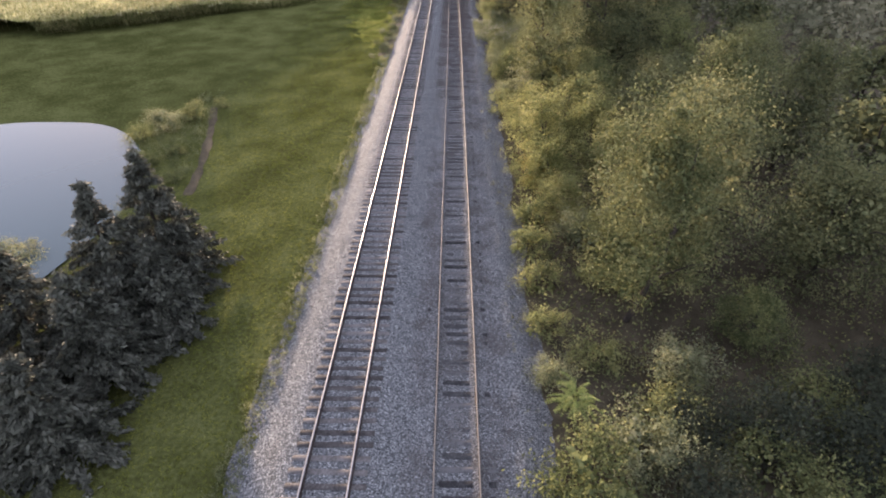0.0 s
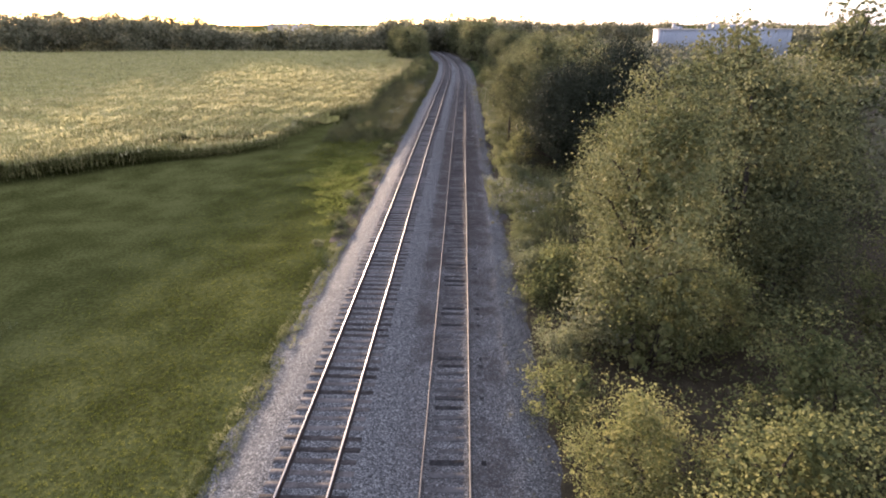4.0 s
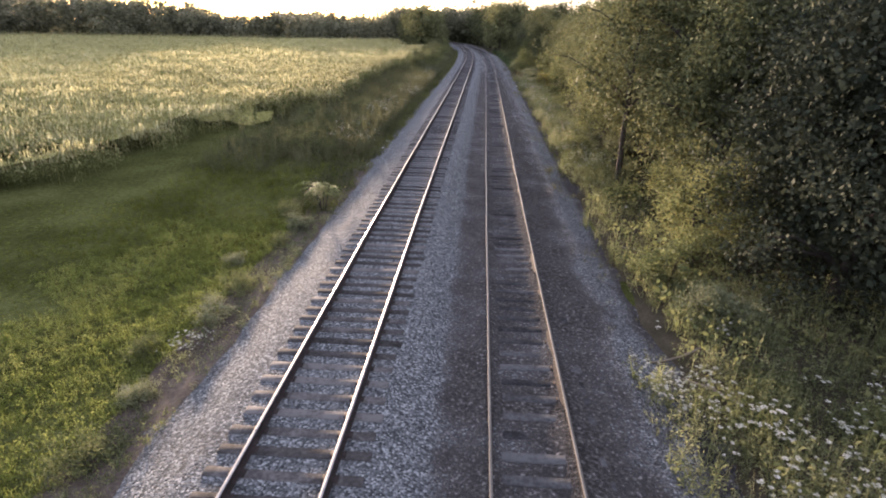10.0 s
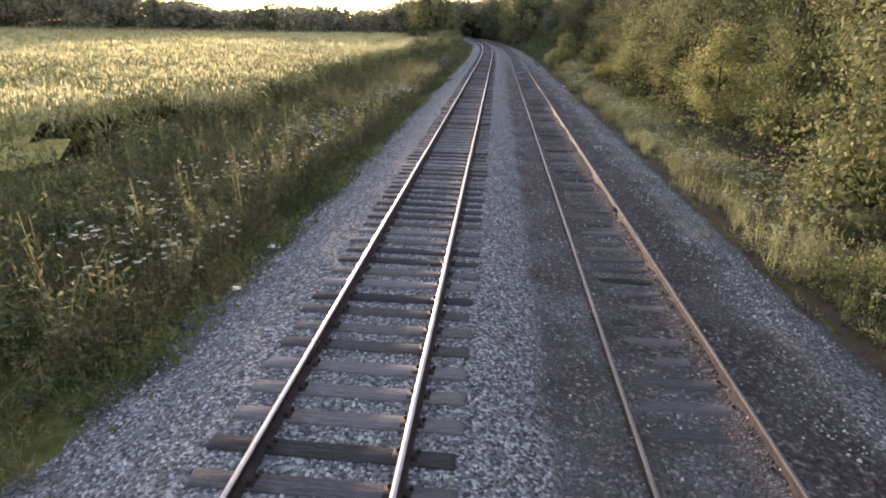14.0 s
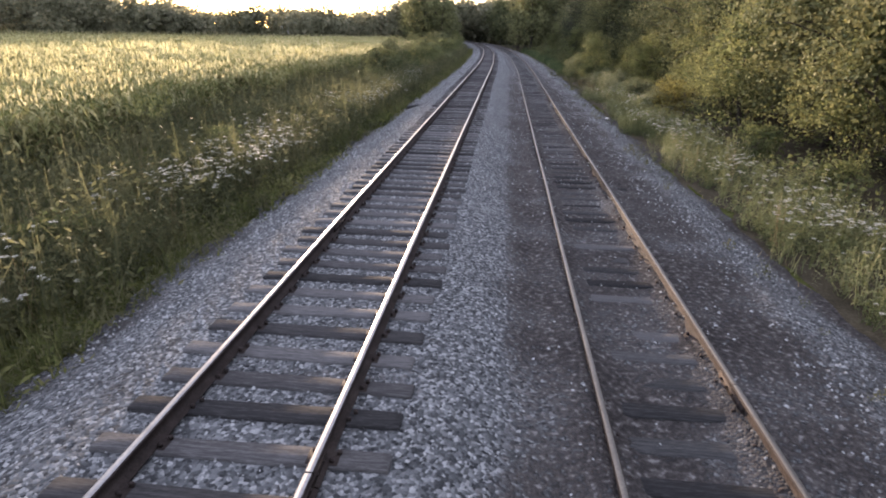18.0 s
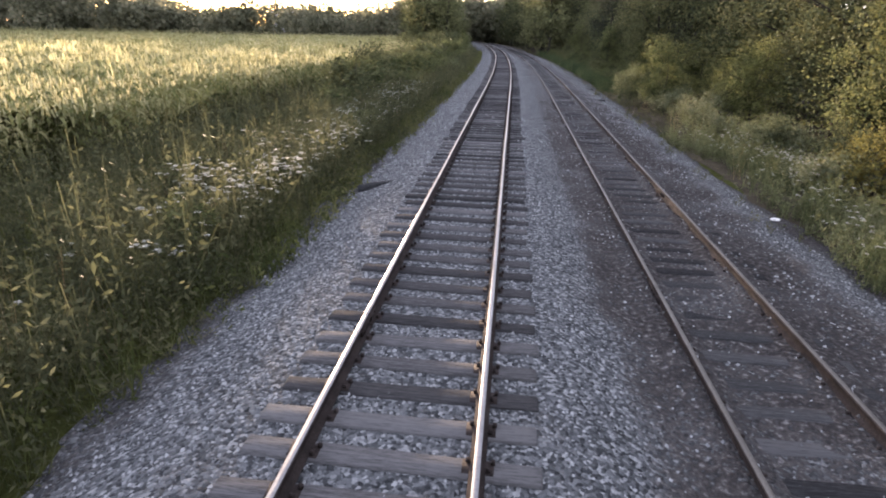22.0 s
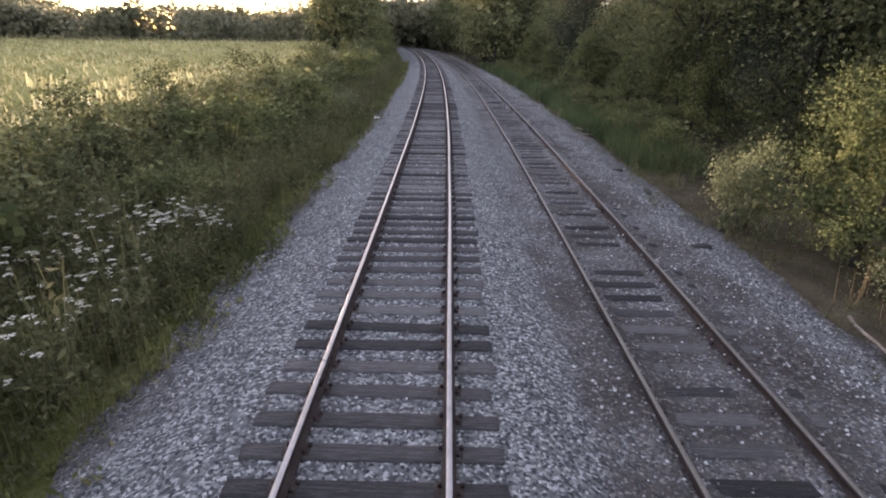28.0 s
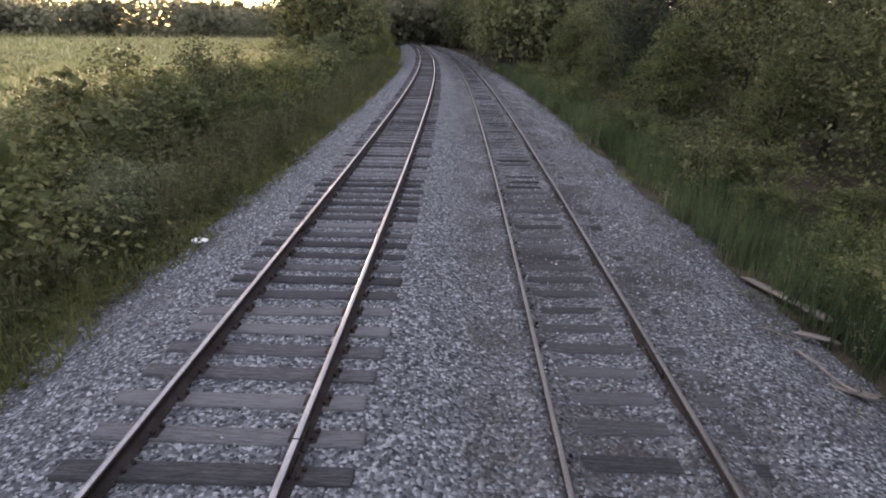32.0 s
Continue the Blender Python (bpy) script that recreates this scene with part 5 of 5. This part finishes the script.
scatter("white_wildflowers", "cream wildflowers scattered over pale weeds", "flowers", M_FLOWER, BIG, u, y, 516, (0.7, 0.95))
for i in range(24):
    plant(BUSHES[(2, 0, 3, 2)[i % 4]], 9.0 + 1.1 * ((i * 5) % 7) / 6, 181 + 2.5 * i, 0.55 + 0.09 * ((i * 3) % 5), i * 1.9, 0.9)
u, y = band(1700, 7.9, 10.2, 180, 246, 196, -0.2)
scatter("trackside_weeds", "dark green weeds below the wood edge, shade put into their colour", "weeds", M_SHADY, WD, u, y, 197, (0.5, 1.0))
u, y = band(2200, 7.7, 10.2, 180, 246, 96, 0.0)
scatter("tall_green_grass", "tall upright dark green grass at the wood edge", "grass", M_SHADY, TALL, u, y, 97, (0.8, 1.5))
u, y = band(50, 7.8, 9.6, 100, 178, 298)
scatter("seed_stalks", "dry upright seed stalks in the margin weeds", "weeds", M_DRY, DRYS, u, y, 299, (0.7, 1.2))
u, y = ragged(*band(6000, 7.2, 10.6, 98, 162, 98, -0.05))
scatter("margin_weeds", "mounds of leafy weeds along the siding, sunlit by their colour", "weeds", M_GOLD, LOW + WD[:4], u, y, 99, (0.6, 1.15))
u, y = band(620, 7.7, 10.2, 104, 158, 100, 0.2)
scatter("white_wildflowers", "white umbels among the pale margin weeds", "flowers", M_FLOWER, UM + BIG, u, y, 101, (0.75, 1.1))
u, y = band(190, 8.0, 12.0, 72, 86, 102, 0.15)
scatter("white_wildflowers", "pale wildflowers dotted over the clearing", "flowers", M_FLOWER, UM, u, y, 103, (0.7, 1.0))
u, y = band(420, 7.3, 9.6, 156, 184, 501)
scatter("soil_weeds", "small weeds scattered over bare soil beside the siding", "weeds", M_WEED, LOW, u, y, 502, (0.4, 1.0))
u, y = band(260, 7.2, 9.2, 96, 184, 503)
scatter("dry_twigs", "dry twigs and dead stems littering the soil", "twigs", M_DRY, [tuft(rng, 3, 0.1, 0.006, 0.5) for _ in range(4)], u, y, 504, (0.7, 1.4))
# undergrowth below the trees
g = np.random.default_rng(95)
n = 105000
u, y = 8.0 + 24 * g.random(n) ** 1.3, g.uniform(6, 250, n)
k = ~((y > 100) & (u < 9.8))
u, y = u[k], y[k]
q = spot(u, y)
mound = np.clip(0.55 + 0.75 * wave(q[:, 0], q[:, 1], 1.4), 0.12, 1.3)
q[:, 2] = ground_z(u, q[:, 0], q[:, 1]) + mound * np.sqrt(g.random(len(u)))
thing("undergrowth", "dense low green undergrowth beneath the trees", "undergrowth", kind="stuff", data=raw("undergrowth", *leaf_cloud(q, 0.16, g, 0.1, 0.6), M_BUSH))

# ---- far woods and buildings ----
def skyline(x):
    """Height of the far wood along x."""
    return np.interp(x, [-400, -140, -125, -105, -95, -70, -62, -46, -38, -20, -12, 60, 80], [19, 17.5, 16, 12.5, 10.6, 10.6, 12.4, 12, 10.2, 10.2, 15, 15.5, 11.5])


rng = np.random.default_rng(91)
pts, near_pts = [], []
n = 46000
fx = rng.uniform(-420, 330, n)
fy = rng.uniform(326, 350, n)
fz = rng.uniform(0, 0.9, n) * skyline(fx) * (1 + 0.03 * np.sin(fx * 0.7) + 0.03 * np.sin(fx * 1.9))
k = (fx < 70) | (fx > 200)
pts.append(np.stack([fx[k], fy[k], fz[k] - 1.2], -1))
for i in range(330):
    x = rng.uniform(-420, 330)
    y = rng.uniform(322, 400) + (60 if x > 60 else 0)
    if 70 < x < 190 and y < 420:
        y += 60
    h = float(skyline(x))
    h = h * rng.uniform(0.88, 1.03) * (1 + max(0.0, y - 340) / 420)
    _, p = crown_places(rng, h, rng.uniform(5, 8), 0.02, 30, 470, gauss=0.2)
    pts.append(p + [x, y, -1.2])
for i in range(60):      # behind the bend
    x, y = rng.uniform(-14, 46), rng.uniform(335, 380)
    _, p = crown_places(rng, rng.uniform(12, 16), rng.uniform(4, 6), 0.02, 28, 440, gauss=0.2)
    pts.append(p + [x, y, -1.2])
for i in range(300):      # the wood that goes on behind the trackside trees
    x, y = rng.uniform(36, 98), rng.uniform(-15, 330)
    if 90 < x - 0.1 * y and y > 200:
        x -= 30
    _, p = crown_places(rng, rng.uniform(6.0, 8.5), rng.uniform(3.5, 5.5), 0.02, 30, 300)
    near_pts.append(p + [x, y, -1.2])
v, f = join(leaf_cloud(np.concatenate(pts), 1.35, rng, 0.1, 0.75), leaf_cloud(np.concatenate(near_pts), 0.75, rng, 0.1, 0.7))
thing("far_woods", "green woods along the far edge of the fields, haze put into their colour", "woods", kind="stuff", data=raw("far_woods", v, f, M_WOODS))


def warehouse():
    top = thing("warehouse", "long low white metal-clad industrial building beyond the wood", "building")
    child("wall", raw("wall", *box(110, 166, 283, 283.3, -1.2, 9.9), M_WALL), top)
    child("wall", raw("wall", *box(109.7, 110, 283, 293, -1.2, 9.9), M_WALL), top)
    child("wall", raw("wall", *box(166, 166.3, 283, 293, -1.2, 9.9), M_WALL), top)
    child("roof", raw("roof", *box(109.4, 166.6, 282.7, 293.3, 9.92, 10.3), M_ROOF), top)
    for i in range(27):
        x = 111 + 2.05 * i
        child("cladding_seam", raw("cladding_seam", *box(x - 0.06, x + 0.06, 282.9, 282.996, -1.0, 9.8), M_WALL), top)
    for x in (128, 136.5):
        child("door", raw("door", *box(x, x + 3.5, 282.86, 282.996, -1.2, 3.2), M_DARK), top)
    child("wall", raw("wall", *box(110, 166, 292.7, 293, -1.2, 9.9), M_WALL), top)
    child("plinth", raw("plinth", *box(110, 166, 282.8, 282.996, -1.2, -0.1), M_ROOF), top)
    r = np.random.default_rng(5)
    for i in range(16):
        x, y, w, h = r.uniform(116, 160), r.uniform(285, 290), r.uniform(0.8, 2.2), r.uniform(0.7, 2.2)
        child("roof_vent", raw("roof_vent", *box(x, x + w, y, y + w, 10.3, 10.3 + h), M_WALL), top)


warehouse()
far = thing("flat_roofed_building", "distant flat-roofed pale building among the trees", "building")
child("wall", raw("wall", *box(-100, -68, 470, 486, -1.2, 11.6), M_ROOF), far)
child("roof", raw("roof", *box(-100.4, -67.6, 469.6, 486.4, 11.62, 12.1), M_ROOF), far)
for i in range(6):
    child("chimney", raw("chimney", *box(-98 + 5.2 * i, -97 + 5.2 * i, 474, 475, 12.1, 12.9), M_ROOF), far)


# ---- small things beside the line ----
def log(name, label, category, u, y, z, length, r, turn, mat, seed):
    g = np.random.default_rng(seed)
    s = np.linspace(-0.5, 0.5, 7)
    line = np.stack([s * length, 0.04 * length * np.sin(s * 5 + seed), 0.01 * np.cos(s * 9)], -1)
    me = raw(name, *tube(line, r * g.uniform(0.8, 1.1, 7), 7), mat, smooth=True)
    ob = thing(name, label, category, data=me)
    ob.matrix_basis = Matrix.Translation(spot(u, y, z)) @ Matrix.Rotation(turn, 4, 'Z')


stub = thing("broken_tie", "broken dark piece of old tie lying on the ballast shoulder", "timber", data=raw("broken_tie", *tie_shape(np.random.default_rng(9), 0.2, 1.05, 0.15), M_TIE_OLD))
stub.matrix_basis = Matrix.Translation(spot(-2.35, 149.4, -0.2)) @ Matrix.Rotation(0.25, 4, 'Z') @ Matrix.Rotation(-0.12, 4, 'Y')

for u, y, z, turn, length in ((6.3, 171.7, -0.5, 0.1, 0.42), (6.5, 179.1, -0.52, 0.2, 0.5), (6.85, 176.8, -0.58, 1.3, 0.55)):
    chunk = thing("broken_tie", "short dark chunk of rotten tie on the pale gravel shoulder", "timber", data=raw("broken_tie", *tie_shape(np.random.default_rng(int(y)), 0.16, length, 0.12), M_TIE_OLD))
    chunk.matrix_basis = Matrix.Translation(spot(u, y, float(ballast_z(np.array(u), np.array(y))) + 0.07)) @ Matrix.Rotation(turn, 4, 'Z')


def board(label, u, y, z, length, width, turn, tilt, seed):
    """A flat old board with splintered ends."""
    g = np.random.default_rng(seed)
    s = np.linspace(-0.5, 0.5, 6) * length
    v, f = [], []
    for i, x in enumerate(s):
        w = width / 2 * g.uniform(0.85, 1.05)
        e = g.uniform(-0.08, 0.08) if i in (0, 5) else 0
        v += [(x + e, -w, 0), (x - e, w, 0), (x - e, w, 0.032), (x + e, -w, 0.032)]
    for i in range(5):
        f += [(4 * i + j, 4 * i + 4 + j, 4 * i + 4 + (j + 1) % 4, 4 * i + (j + 1) % 4) for j in range(4)]
    f += [(0, 1, 2, 3), (23, 22, 21, 20)]
    ob = thing("plank", label, "timber", data=raw("plank", np.array(v), np.array(f), M_WOOD))
    ob.matrix_basis = Matrix.Translation(spot(u, y, z)) @ Matrix.Rotation(turn, 4, 'Z') @ Matrix.Rotation(tilt, 4, 'Y')


board("grey weathered plank lying in the weeds", 7.85, 188.8, -0.68, 1.9, 0.2, 1.72, 0.06, 2)
board("short grey plank lying beside a longer one", 7.58, 187.5, -0.68, 0.5, 0.14, 2.5, 0.04, 12)
board("broken grey plank end beside the ballast", 7.15, 186.2, -0.68, 0.8, 0.13, 2.4, 0.08, 3)
log("fallen_branch", "bare pale fallen branch at the wood edge", "branch", 8.2, 85.0, -0.65, 1.3, 0.03, 2.4, M_WOOD, 4)
log("fallen_branch", "bare crooked fallen branch on the soil", "branch", 7.9, 86.4, -0.68, 1.6, 0.03, 0.4, M_WOOD, 5)
log("fallen_branch", "bleached bare branch poking out of the weeds", "branch", 9.25, 89.0, -0.55, 1.1, 0.025, 2.6, M_WOOD, 7)
log("fallen_branch", "thin bleached branch lying across another", "branch", 9.0, 88.5, -0.6, 1.4, 0.02, 0.7, M_WOOD, 8)
log("fallen_branch", "pale split stick on the ballast edge", "branch", 7.1, 186.5, -0.6, 1.0, 0.022, 1.75, M_WOOD, 9)
log("fallen_branch", "thin bleached stick on the ballast edge", "branch", 6.95, 187.4, -0.56, 0.6, 0.018, 2.3, M_WOOD, 10)
log("fallen_branch", "dry grey branch lying beside the siding", "branch", 7.5, 168.0, -0.62, 1.8, 0.03, 1.2, M_WOOD, 6)


def scrap(label, u, y, z, s, seed):
    g = np.random.default_rng(seed)
    bm = bmesh.new()
    bmesh.ops.create_icosphere(bm, subdivisions=2, radius=1)
    for w in bm.verts:
        w.co = Vector((w.co.x * s * 1.3, w.co.y * s, w.co.z * s * 0.3)) * float(g.uniform(0.75, 1.2))
    me = bpy.data.meshes.new("litter")
    bm.to_mesh(me)
    bm.free()
    me.materials.append(M_PALE)
    thing("litter", label, "litter", data=me).location = spot(u, y, z)


scrap("crumpled pale scrap of litter on the ballast edge", -3.0, 190.3, -0.42, 0.13, 1)
scrap("crumpled white scrap on the gravel shoulder", -3.22, 110.8, -0.5, 0.12, 2)
scrap("small white scrap on the gravel beside the siding", 7.2, 149.4, -0.62, 0.09, 5)
scrap("small crumpled white scrap at the ballast foot", -3.15, 108.7, -0.5, 0.08, 3)


def sumac(u, y, h, seed):
    """A sumac: a few bare stems, each with arching fronds of paired leaflets."""
    g = np.random.default_rng(seed)
    top = thing("sumac_shrub", "pale green sumac shrub with arching feathery fronds beside the ballast", "shrub")
    fronds = []
    for i in range(5):
        a = g.uniform(0, 6.28)
        e = np.array([math.cos(a) * 0.35, math.sin(a) * 0.35, h * g.uniform(0.55, 0.8)])
        w = np.linspace(0, 1, 4)[:, None]
        child("stem", raw("stem", *tube(e * w + np.array([0.06 * math.cos(a), 0.06 * math.sin(a), 0]) * (1 - w), [0.02, 0.016, 0.012, 0.008], 5), M_BARK), top)
        for k in range(9):
            b = g.uniform(0, 6.28)
            ln = g.uniform(0.6, 0.95)
            d = np.array([math.cos(b), math.sin(b), 0])
            s = np.linspace(0.15, 1, 11)
            spine = e * g.uniform(0.75, 1.0) + d * (s * ln)[:, None] + np.array([0, 0, 1]) * (0.38 * s - 0.5 * s ** 2)[:, None] * ln * 1.2
            side = np.array([-d[1], d[0], 0])
            for sg in (-1, 1):
                m = spine + side * sg * 0.002
                tip = spine + (side * sg * 0.11 + d * 0.05) * (1.1 - 0.6 * s)[:, None] + np.array([0, 0, -0.02])
                wd = d * 0.026
                v = np.stack([m - wd, m + wd, tip + wd * 0.3, tip - wd * 0.3], 1).reshape(-1, 3)
                fronds.append((v, np.arange(len(v)).reshape(-1, 4)))
    child("foliage", raw("foliage", *join(*fronds), M_SUMAC), top)
    q = spot(u, y)
    q[2] = float(ground_z(np.array(u), q[0], q[1])) - 0.03
    top.matrix_basis = Matrix.Translation(q)


sumac(-3.5, 96.2, 1.7, 7)
sumac(8.6, 22.3, 2.3, 8)
